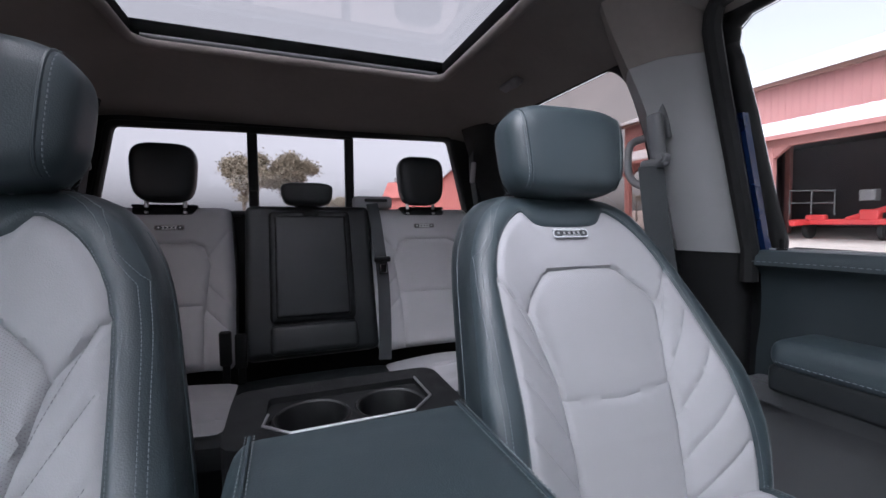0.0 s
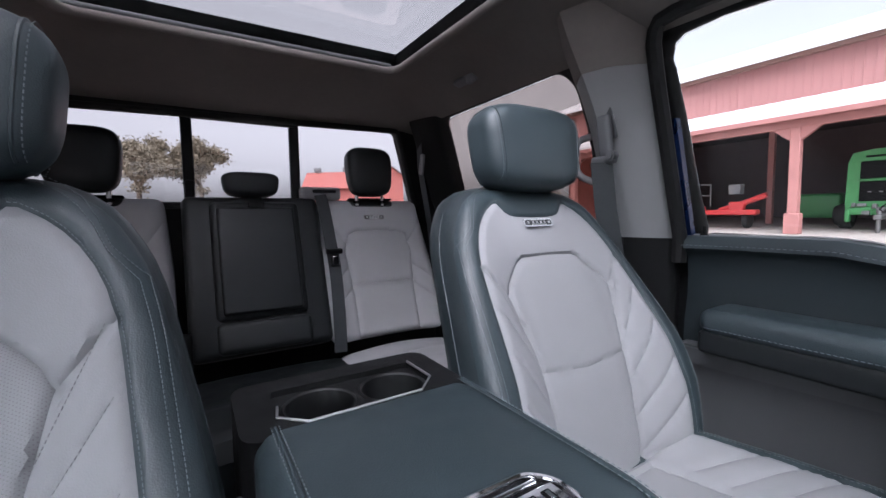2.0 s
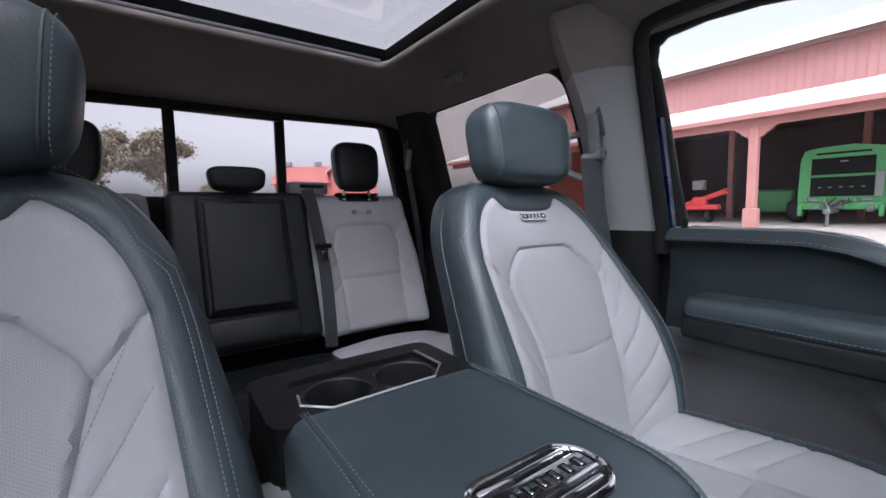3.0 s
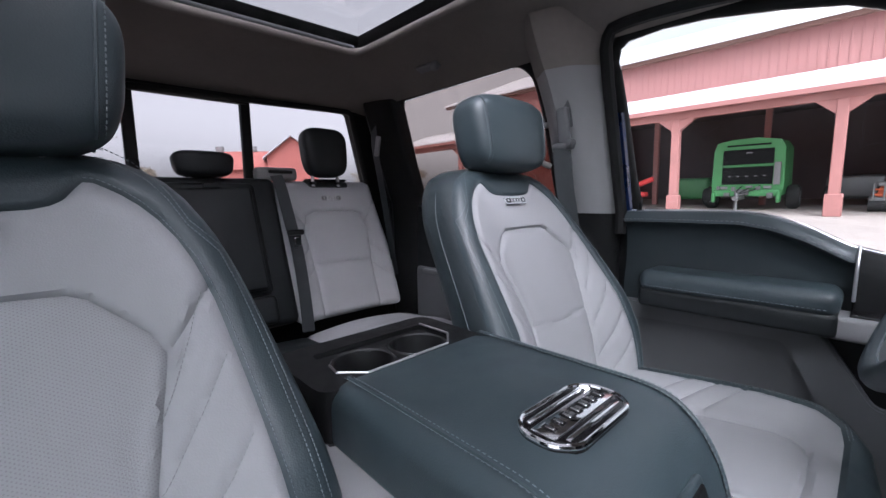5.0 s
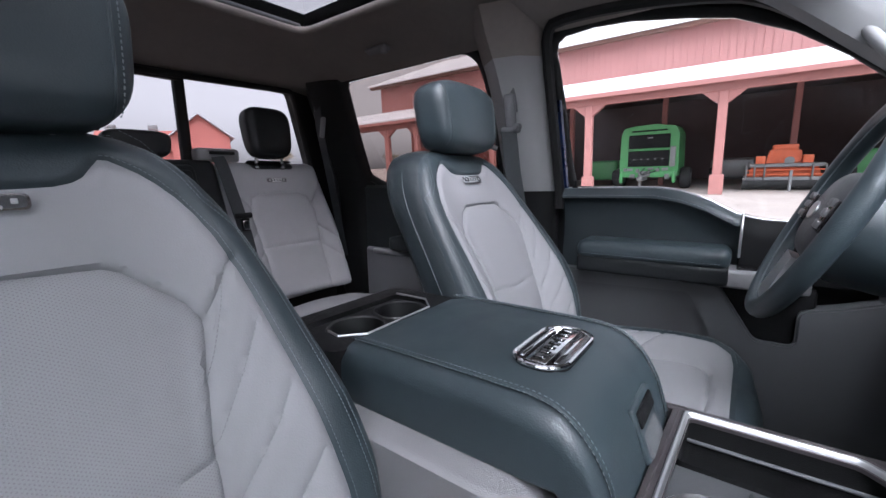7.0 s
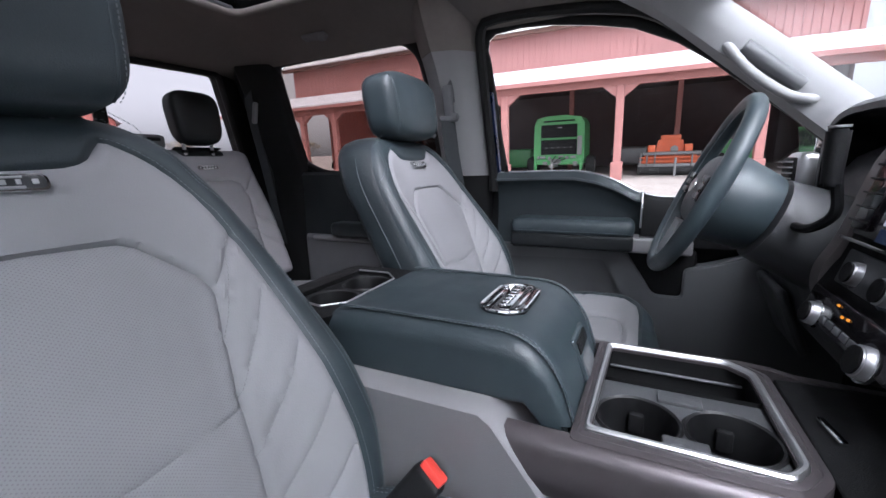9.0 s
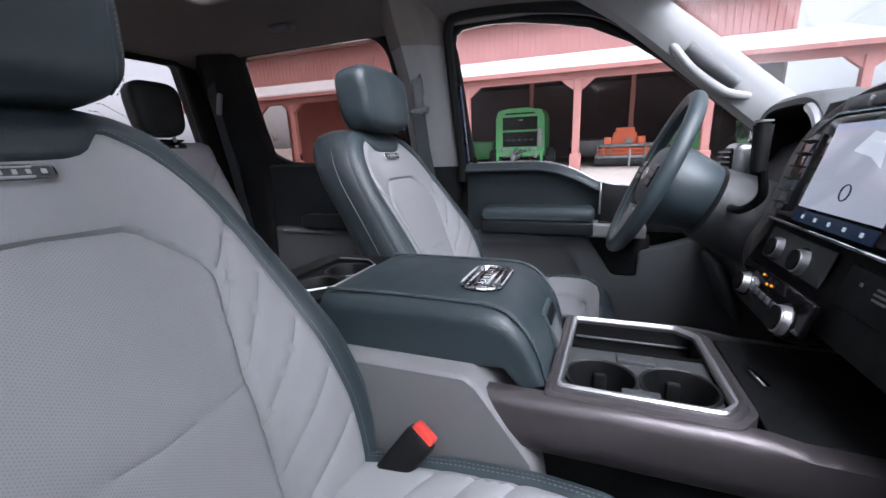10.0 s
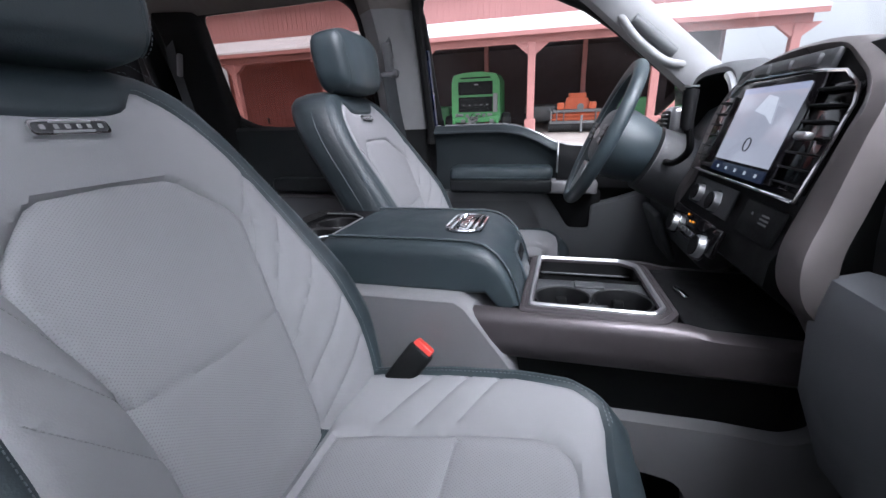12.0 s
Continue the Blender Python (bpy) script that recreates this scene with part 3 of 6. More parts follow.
def front_cushion(seat):
    outline, band, panel = mirrored(CUSH_HALF), mirrored(CBAND_HALF), mirrored(CPANEL_HALF)
    rim = CUSH_HALF[:-1]
    rim_line = rim[::-1] + [(-x, y) for x, y in rim[1:]]
    seams = [[(0.122, y), (0.212, y - 0.085)] for y in (0.35, 0.29, 0.23)]
    seams += [[(-x, y) for x, y in s] for s in seams] + [[(-0.11, 0.21), (0.11, 0.21)]]
    panel_line, band_line = panel + [panel[0]], band + [band[0]]

    def place(p):
        x, y = p[:, 0], p[:, 1]
        z = 1.047 - 0.03 * smooth(0.0, 0.45, y) + 0.042 * smooth(0.10, 0.215, np.abs(x))
        e = away(p, rim_line)
        z = z - np.where(e < 0.05, 0.05 - np.sqrt(np.maximum(0, 0.05 ** 2 - (0.05 - e) ** 2)), 0)
        z = z - 0.02 * smooth(0.03, -0.085, y)
        z = z - 0.0075 * np.exp(-(away(p, panel_line) / 0.005) ** 2) - 0.008 * np.exp(-(away(p, band_line) / 0.006) ** 2)
        for s in seams:
            z = z - 0.0042 * np.exp(-(away(p, s) / 0.0042) ** 2)
        return np.stack([x, y + 0.042 * smooth(0.30, -0.09, y), z], 1)
    got = sheet([("panel", panel), ("pale", band), ("band", outline)], 0.0095, place, seams)
    cu = part("cushion", got["pale"], PALE, seat)
    part("insert", got["panel"], PERF, cu, "perforated pale grey insert")
    part("border", got["band"], DARK, cu, "dark slate leather border")
    edge = place(np.array(dense(rim_line, 0.015, False)))
    rings = []
    for out, dep in ((0, 0), (0.006, 0.02), (0.008, 0.06), (0.0, 0.11), (-0.02, 0.13)):
        rings.append([q + np.array([q[0], q[1] - 0.2, 0]) / max(1e-6, np.linalg.norm([q[0], q[1] - 0.2])) * out - np.array([0, 0, dep]) for q in edge])
    bm = loft(rings, closed=False)
    bm.faces.new(list(bm.verts)[-len(edge):])
    part("side_panel", bm, DARK, cu, "dark slate leather cushion side")
    line = [(x, y) for x, y in CBAND_HALF[1:-1]]
    for sgn in (1, -1):
        for k in (0.006, 0.011):
            part("stitching", stitches(place(np.array(dense([(sgn * (x + k), y - k * (y < 0)) for x, y in line], 0.012, False))) + np.array([0, 0, 0.001]), (0, 0, 1)), THREAD, cu, "pale double stitching")


def front_seat():
    seat = thing("bucket_chair", "grey and slate leather bucket chair with chrome plaque and headrest", "car seat", group="front seats")
    front_backrest(seat)
    headrest(seat, DARK, 0.131, 0.060, 0.089, (0.010, 0.656, 1.628), post=0.055)
    front_cushion(seat)
    part("base", join(rbox((0.44, 0.42, 0.16), (0, 0.2, 0.87), 0.02, 2), rbox((0.06, 0.5, 0.07), (-0.19, 0.18, 0.745), 0.01, 2), rbox((0.06, 0.5, 0.07), (0.19, 0.18, 0.745), 0.01, 2)), BLACK, seat)
    part("hinge_cover", rbox((0.05, 0.12, 0.10), (0.255, 0.42, 0.95), 0.02, 3), BLACK, seat)
    part("hinge_cover", rbox((0.05, 0.12, 0.10), (-0.255, 0.42, 0.95), 0.02, 3), BLACK, seat)
    badge(seat, (-0.006, 0.602, 1.474), 0.080, 0.017, Matrix.Rotation(radians(-26), 4, "X"))
    return seat


driver_seat = front_seat()
driver_seat.location = (0.454, 0.034, 0.004)
copy_thing(driver_seat, pose(-0.422, -0.022, -0.004))


# ---- rear bench ----
RSLOPE = 0.35


def rear_y(z):
    return 1.60 - RSLOPE * (1.556 - z)


def rear_seatback(centre, half, label):
    seat = thing("rear_seatback", label, "car seat", group="rear seatbacks")
    outline = rounded([(-half, 1.03), (half, 1.03), (half, 1.30), (half - 0.02, 1.555), (-half + 0.02, 1.555), (-half, 1.30)], 0.03, 5)
    yoke = rounded([(-0.10, 1.565), (0.10, 1.565), (0.085, 1.530), (-0.085, 1.530)], 0.012, 4)
    panel = [(-0.125, 1.04), (0.125, 1.04), (0.125, 1.20), (0.14, 1.36), (0.12, 1.42), (0.085, 1.435), (-0.085, 1.435), (-0.12, 1.42), (-0.14, 1.36), (-0.125, 1.20)]
    seams = [[(-0.13, 1.235), (0.13, 1.235)], [(0.13, 1.385), (half - 0.02, 1.48)], [(-0.13, 1.385), (-half + 0.02, 1.48)], [(0.13, 1.22), (half, 1.14)], [(-0.13, 1.22), (-half, 1.14)], [(0.13, 1.30), (half, 1.22)], [(-0.13, 1.30), (-half, 1.22)]]
    closed = outline + [outline[0]]
    pline = panel + [panel[0]]

    def place(p):
        x, z = p[:, 0], p[:, 1]
        y = 1.60 - RSLOPE * (1.556 - z)
        e = away(p, closed)
        y = y + np.where(e < 0.04, 0.04 - np.sqrt(np.maximum(0, 0.04 ** 2 - (0.04 - e) ** 2)), 0) - 0.02 * smooth(0.12, half, np.abs(x)) * smooth(1.5, 1.2, z)
        y = y + 0.007 * np.exp(-(away(p, pline) / 0.006) ** 2)
        for s in seams:
            y = y + 0.0055 * np.exp(-(away(p, s) / 0.0055) ** 2)
        return np.stack([x + centre, y, z], 1)
    got = sheet([("yoke", yoke), ("panel", panel), ("pale", outline)], 0.009, place, seams)
    back = part("backrest", got["pale"], PALE, seat)
    part("insert", got["panel"], PERF, back, "perforated pale grey insert")
    part("yoke", got["yoke"], DARK_SHADED, back, "dark leather headrest yoke")
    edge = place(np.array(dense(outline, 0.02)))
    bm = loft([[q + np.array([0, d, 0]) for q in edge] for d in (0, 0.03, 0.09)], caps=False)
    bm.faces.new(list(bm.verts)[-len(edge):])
    part("side_panel", bm, DARK_SHADED, back)
    headrest(seat, DARK_SHADED, 0.093, 0.045, 0.098, (centre - 0.010 if centre > 0 else centre + 0.006, 1.606, 1.668), post=0.055, stitch=False)
    badge(seat, (centre - 0.005 if centre > 0 else centre + 0.02, rear_y(1.487) - 0.003, 1.487), 0.085, 0.016, Matrix.Rotation(radians(-19), 4, "X"))
    return seat


rear_seatback(0.470, 0.228, "pale grey leather rear seatback with dark headrest")
rear_seatback(-0.436, 0.215, "pale grey leather rear seatback with dark headrest")

mid = thing("rear_centre_seatback", "dark leather centre seatback with folding armrest, toned for shade", "car seat")
tilt = Matrix.Rotation(-math.atan(RSLOPE), 4, "X")


def on_rear(size, x, z, lift, r):
    """A cushion lying against the rear seatback's slope."""
    return rbox(size, (x, rear_y(z) + lift, z), r, 4, tilt)


part("backrest", on_rear((0.440, 0.10, 0.545), 0.026, 1.295, 0.045, 0.025), DARK_SHADED, mid)
part("armrest", on_rear((0.284, 0.05, 0.405), 0.026, 1.350, 0.000, 0.02), DARK_SHADED, mid, "folded-up dark leather armrest, toned for shade")
part("armrest_panel", on_rear((0.244, 0.022, 0.362), 0.026, 1.354, -0.030, 0.010), DARK_SHADED, mid)
part("lower_pad", on_rear((0.29, 0.05, 0.10), 0.028, 1.108, 0.0, 0.02), DARK_SHADED, mid)
headrest(mid, DARK_SHADED, 0.090, 0.042, 0.042, (0.018, 1.600, 1.605), "headrest", 0.04, False)
part("pull_strap", on_rear((0.05, 0.008, 0.02), 0.028, 1.535, -0.03, 0.003), BLACK, mid)

bench = thing("rear_bench_cushion", "pale grey rear bench cushion with dark centre and front", "car seat")


def bench_top():
    outline = rounded([(-0.70, 0.95), (0.75, 0.95), (0.75, 1.46), (-0.70, 1.46)], 0.05, 6)
    right = rounded([(0.245, 1.02), (0.70, 1.03), (0.70, 1.45), (0.265, 1.45)], 0.03, 4)
    left = rounded([(-0.205, 1.02), (-0.65, 1.03), (-0.65, 1.45), (-0.215, 1.45)], 0.03, 4)
    closed = outline + [outline[0]]
    seams = [[(0.26, y), (0.72, y + 0.02)] for y in (1.10, 1.25)] + [[(-0.21, y), (-0.67, y + 0.02)] for y in (1.10, 1.25)] + [[(-0.2, 1.15), (0.24, 1.15)]]

    def place(p):
        x, y = p[:, 0], p[:, 1]
        z = 1.030 - 0.035 * smooth(1.1, 1.45, y) + 0.012 * np.cos((np.abs(x - 0.025) - 0.46) * 9) * smooth(0.1, 0.3, np.abs(x - 0.025))
        e = away(p, closed)
        z = z - np.where(e < 0.05, 0.05 - np.sqrt(np.maximum(0, 0.05 ** 2 - (0.05 - e) ** 2)), 0)
        for s in seams + [right + [right[0]], left + [left[0]]]:
            z = z - 0.006 * np.exp(-(away(p, s) / 0.010) ** 2)
        return np.stack([x, y, z], 1)
    got = sheet([("right", right), ("left", left), ("dark", outline)], 0.02, place, seams)
    part("cushion", got["dark"], DARK_SHADED, bench)
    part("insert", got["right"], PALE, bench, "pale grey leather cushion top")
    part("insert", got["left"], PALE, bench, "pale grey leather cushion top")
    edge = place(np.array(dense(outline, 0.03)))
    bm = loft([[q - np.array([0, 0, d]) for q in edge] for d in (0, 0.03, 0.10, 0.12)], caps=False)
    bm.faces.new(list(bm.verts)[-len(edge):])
    part("side_panel", bm, DARK_SHADED, bench)
    part("base", rbox((1.36, 0.42, 0.18), (MID, 1.24, 0.81), 0.02, 2), BLACK, bench)


bench_top()


def belt(name, label, path, width, parent=None, normal=(0, -1, 0)):
    """A flat woven strap along a line."""
    bm = bmesh.new()
    pts = [Vector(p) for p in path]
    rings = []
    for i, p in enumerate(pts):
        d = (pts[min(i + 1, len(pts) - 1)] - pts[max(i - 1, 0)]).normalized()
        s = d.cross(Vector(normal)).normalized() * (width / 2)
        nn = Vector(normal).normalized() * 0.0009
        rings.append([p - s + nn, p + s + nn, p + s - nn, p - s - nn])
    bm.free()
    return loft(rings)


cb = thing("centre_seat_belt", "dark woven belt with metal tongue on the rear seatback", "seat belt")
part("strap", belt("", "", curve_through([(0.258, 1.60, 1.575), (0.263, 1.575, 1.53), (0.270, 1.525, 1.40), (0.274, 1.490, 1.31), (0.270, 1.448, 1.20), (0.262, 1.408, 1.09), (0.255, 1.385, 1.02)], 0.03), 0.045), BELT, cb)
part("tongue", join(rbox((0.062, 0.014, 0.02), (0.272, 1.485, 1.365), 0.006, 3), rbox((0.03, 0.004, 0.045), (0.274, 1.480, 1.332), 0.002, 1)), BLACK, cb, "black tongue with steel blade")
part("blade", rbox((0.024, 0.004, 0.034), (0.274, 1.474, 1.332), 0.002, 1), CHROME, cb)
part("guide", rbox((0.155, 0.05, 0.05), (0.265, 1.625, 1.580), 0.015, 3), GREY, cb, "grey belt guide on the seat top")
part("slot", rbox((0.09, 0.01, 0.012), (0.275, 1.598, 1.588), 0.003, 1), BLACK, cb)

bk = thing("rear_buckle", "black rear belt buckles standing in the cushion gap", "buckle", group="rear buckles")
part("body", rbox((0.035, 0.024, 0.11), (-0.20, 1.40, 1.10), 0.008, 3), BLACK, bk)
part("stalk", rbox((0.022, 0.012, 0.08), (-0.20, 1.405, 1.03), 0.004, 2), BLACK, bk)
copy_thing(bk, pose(-0.045, 0.01, 0.01))

# ---- centre console ----
con = thing("centre_console", "slate leather centre console with chrome-edged cup holders", "console")


def lid():
    """The padded lid: a rounded block with a sloping nose."""
    rings = []
    prof = [(0.500, 0.00, 0.0), (0.492, 0.012, 0.0), (0.46, 0.018, 0.0), (0.36, 0.020, 0.0), (0.26, 0.020, 0.0), (0.21, 0.019, 0.0), (0.18, 0.010, 0.002), (0.155, -0.012, 0.004), (0.135, -0.045, 0.008), (0.122, -0.085, 0.012), (0.118, -0.105, 0.02)]
    for y, dz, nar in prof:
        top, bot, xl, xr = 1.243 + dz, 1.172 - 0.03 * (y < 0.17), -0.122 + nar, 0.172 - nar
        r = 0.030
        ring = []
        for cx, cz, a0 in ((xr - r, top - r, 0), (xl + r, top - r, 90), (xl + 0.01, bot + 0.01, 180), (xr - 0.01, bot + 0.01, 270)):
            rr = r if a0 < 180 else 0.01
            for a in np.linspace(a0, a0 + 90, 7):
                ring.append((cx + rr * math.cos(radians(a)), y, max(bot, cz + rr * math.sin(radians(a)))))
        rings.append(ring)
    return loft(rings)


ld = part("lid", lid(), DARK, con, "padded slate leather lid")
seam_path = [(-0.112, y, z) for y, z in ((0.485, 1.262), (0.44, 1.263), (0.36, 1.2635), (0.26, 1.2635), (0.21, 1.262), (0.18, 1.253), (0.155, 1.231), (0.135, 1.198), (0.12, 1.15))]
seam_line = curve_through([(-0.100, p[1], p[2] + 0.0005) for p in seam_path], 0.01)
for s in (0, 1):
    line = [np.array((x if not s else 0.05 - x, y, z)) for x, y, z in seam_line]
    part("piping", tube(line, 0.0024, 6), DARK, ld)
    for k in (-0.0045, 0.0045):
        part("stitching", stitches([q + np.array([k, 0, 0.0005]) for q in line], (0, -0.3, 1)), THREAD, ld)
# plaque on the lid


def shield(k, j, z0, z1):
    """A rounded eight-sided plate, k of the full length and j of the full width."""
    pts = rounded([(-0.071, -0.016), (-0.052, -0.036), (0.052, -0.036), (0.071, -0.016), (0.071, 0.016), (0.052, 0.036), (-0.052, 0.036), (-0.071, 0.016)], 0.010, 4)
    return loft([[(x * k * f, y * j * f, z) for x, y in pts] for f, z in ((1.0, z0), (1.0, z1 - 0.001), (0.98, z1))])


plq = part("plaque", shield(1.0, 1.0, -0.003, 0.0030), GLOSS, ld, "polished metal plaque with raised bars")
plq.location = (0.022, 0.238, 1.2640)
rim_pts = rounded([(-0.069, -0.015), (-0.051, -0.034), (0.051, -0.034), (0.069, -0.015), (0.069, 0.015), (0.051, 0.034), (-0.051, 0.034), (-0.069, 0.015)], 0.010, 4)
part("rim", tube([(x, y, 0.0025) for x, y in rim_pts], 0.0032, 8, closed=True), CHROME, plq, "chrome rim")
part("band", rbox((0.122, 0.026, 0.003), (0, 0, 0.0035), 0.0012, 2), CHROME, plq, "chrome centre band")
for i in range(7):
    part("bar", rbox((0.009, 0.015, 0.002), (-0.048 + i * 0.016, 0, 0.0048), 0.0006, 1), GLOSS, plq)
    part("bar_face", rbox((0.004, 0.010, 0.001), (-0.048 + i * 0.016, 0, 0.0060), 0.0003, 1), CHROME, plq)
for s in (-1, 1):
    part("rib", rbox((0.104, 0.0055, 0.004), (0, s * 0.0215, 0.003), 0.0018, 2), CHROME, plq)
# latch in the nose
lean = Matrix.Rotation(radians(-21), 4, "X")
rec = part("latch_recess", rbox((0.084, 0.010, 0.068), (0.050, 0.1305, 1.182), 0.0045, 3, lean), DARK, ld)
part("slot", rbox((0.070, 0.006, 0.020), (0.050, 0.1322, 1.200), 0.0025, 2, lean), BLACK, rec)
part("latch", rbox((0.066, 0.010, 0.036), (0.050, 0.1245, 1.170), 0.004, 3, Matrix.Rotation(radians(-27), 4, "X")), MIDGREY, rec, "grey pull latch")


def body_mesh():
    """The console's body below the lid."""
    prof = [(0.53, 0.74), (0.53, 1.15), (0.527, 1.170), (0.515, 1.176), (0.50, 1.178), (0.49, 1.176), (0.225, 1.176), (0.208, 1.165), (0.128, 1.06), (0.075, 0.74)]
    bm = bmesh.new()
    rings = []
    for x, k in ((-0.160, 0.975), (-0.157, 0.99), (-0.150, 1.0), (0.187, 1.0), (0.194, 0.99), (0.197, 0.975)):
        rings.append([(x, 0.35 + (y - 0.35) * k, 0.98 + (z - 0.98) * k) for y, z in prof])
    bm.free()
    return loft(rings)


part("body", body_mesh(), GREY, con, "grey plastic console side")
part("tail", rbox((0.306, 0.18, 0.44), (0.0200, 0.576, 0.9600), 0.012, 3), BLACK, con, "black console tail")
# rear cup holders in the console's tail
def cup_ring(r, depth, centre):
    """An open cup holder: rim, wall and bottom."""
    prof = [(r + 0.006, 0.0), (r + 0.003, 0.003), (r, 0.001), (r - 0.002, -0.01), (r - 0.006, -depth), (0.0005, -depth)]
    return loft([[(centre[0] + q * math.cos(a), centre[1] + q * math.sin(a), centre[2] + z) for a in np.linspace(0, 2 * math.pi, 36, endpoint=False)] for q, z in prof], caps=False)


GLOSSBLACK = material("cup_black", (0.005, 0.005, 0.0055), 0.4, vary=0.2, scale=40)
# front tray with a chrome frame
tray = thing("console_tray", "chrome-framed console tray with two black cup holders", "cup holder")
TR = [(-0.137, 0.122), (0.167, 0.112), (0.167, -0.088), (0.130, -0.128), (-0.100, -0.134), (-0.140, -0.106)]
inner = [(-0.105, 0.098), (0.138, 0.090), (0.138, -0.074), (0.112, -0.100), (-0.088, -0.106), (-0.108, -0.090)]


def slab(outer, hole, z0, z1, step=0.02):
    got = sheet([("hole", hole), ("wall", outer)], step, lambda p: np.array([(x, y, z1) for x, y in p]))
    got["hole"].free()
    bm = got["wall"]
    ext = bmesh.ops.extrude_face_region(bm, geom=list(bm.faces))
    bmesh.ops.translate(bm, vec=(0, 0, z0 - z1), verts=[v for v in ext["geom"] if isinstance(v, bmesh.types.BMVert)])
    return bm


def rear_cups():
    """A sunken tray with two open cup holders in the console's tail."""
    outer = rounded([(-0.134, 0.488), (0.174, 0.488), (0.174, 0.664), (-0.134, 0.664)], 0.03, 5)
    well = rounded([(-0.086, 0.622), (-0.090, 0.535), (-0.058, 0.506), (0.099, 0.510), (0.133, 0.545), (0.131, 0.622)], 0.008, 3)
    rim = part("rear_cup_tray", slab(outer, well, 1.170, 1.2480), BLACK, con, "black rear cup holder tray")
    circ = lambda x: [(x + 0.046 * math.cos(a), 0.561 + 0.046 * math.sin(a)) for a in np.linspace(0, 2 * math.pi, 32, endpoint=False)]
    got = sheet([("a", circ(-0.030)), ("b", circ(0.078)), ("deck", well)], 0.02, lambda p: np.array([(x, y, 1.2390) for x, y in p]))
    got["a"].free(), got["b"].free()
    part("deck", got["deck"], BLACK, rim)
    for x in (-0.030, 0.078):
        part("cup_holder", cup_ring(0.046, 0.058, (x, 0.561, 1.2395)), GLOSSBLACK, rim)
    part("trim", tube([(-0.085, 0.565, 1.2498), (-0.090, 0.535, 1.2498), (-0.058, 0.505, 1.2498), (0.099, 0.509, 1.2498), (0.133, 0.545, 1.2498), (0.131, 0.620, 1.2498)], 0.0020, 6), SILVER, rim, "thin bright edge")


rear_cups()
EDGE, LIP = rounded(TR, 0.012, 4), rounded(inner, 0.008, 4)


def between(k, z):
    """The frame's line a part of the way from its outer edge to its inner lip."""
    return [(a[0] + (b[0] - a[0]) * k, a[1] + (b[1] - a[1]) * k, z) for a, b in zip(EDGE, LIP)]


part("frame", loft([between(k, z) for k, z in ((0.0, 1.136), (0.0, 1.1535), (0.03, 1.1552), (0.30, 1.1572), (0.36, 1.1562), (0.42, 1.1570), (0.90, 1.1580), (1.0, 1.156), (1.0, 1.151))], caps=False), DARK_BRONZE, tray, "dark bronze metallic frame")
part("trim", loft([between(k, z) for k, z in ((0.62, 1.155), (0.64, 1.1600), (0.72, 1.1625), (0.84, 1.1625), (0.93, 1.1600), (0.97, 1.154))], caps=False), SILVER, tray, "satin chrome inner bead")
CUPS = [(-0.050, 0.048), (-0.046, -0.056)]


def cup_deck():
    deck = [(-0.112, 0.104), (0.040, 0.104), (0.040, -0.104), (-0.112, -0.104)]
    circ = lambda c, r: [(c[0] + r * math.cos(a), c[1] + r * math.sin(a)) for a in np.linspace(0, 2 * math.pi, 32, endpoint=False)]
    got = sheet([("a", circ(CUPS[0], 0.0475)), ("b", circ(CUPS[1], 0.0475)), ("deck", deck)], 0.02, lambda p: np.array([(x, y, 1.146) for x, y in p]))
    got["a"].free(), got["b"].free()
    return got["deck"]


part("deck", cup_deck(), CHARCOAL, tray, "dark grey cup holder deck")
for c in CUPS:
    part("cup_holder", cup_ring(0.0475, 0.07, (*c, 1.147)), GLOSSBLACK, tray)
    part("grip", rbox((0.012, 0.02, 0.03), (c[0] + 0.041, c[1], 1.115), 0.004, 2), BLACK, tray)
part("divider", rbox((0.030, 0.055, 0.008), (0.018, -0.004, 1.147), 0.003, 2), CHARCOAL, tray)
part("divider", rbox((0.026, 0.050, 0.008), (-0.088, -0.004, 1.147), 0.003, 2), CHARCOAL, tray)
def open_bin(x0, x1, y0, y1, z0, z1):
    """A five-sided bin with rounded corners, open at the top."""
    plan = rounded([(x0, y0), (x1, y0), (x1, y1), (x0, y1)], 0.012, 4)
    mid_x, mid_y = (x0 + x1) / 2, (y0 + y1) / 2
    rings = [[(x, y, z1) for x, y in plan], [(mid_x + (x - mid_x) * 0.97, mid_y + (y - mid_y) * 0.985, z0 + 0.006) for x, y in plan], [(mid_x + (x - mid_x) * 0.9, mid_y + (y - mid_y) * 0.95, z0) for x, y in plan]]
    bm = loft(rings, caps=False)
    bm.faces.new(list(bm.verts)[-len(plan):])
    return bm


part("bin", open_bin(0.040, 0.1385, -0.104, 0.096, 1.074, 1.1525), BLACK, tray, "black open storage bin")
part("ledge", rbox((0.006, 0.19, 0.004), (0.134, -0.004, 1.126), 0.0015, 1), MIDGREY, tray)
for y in (-0.045, 0.03):
    part("bin_rib", rbox((0.09, 0.004, 0.012), (0.091, y, 1.082), 0.002, 1), BLACK, tray)


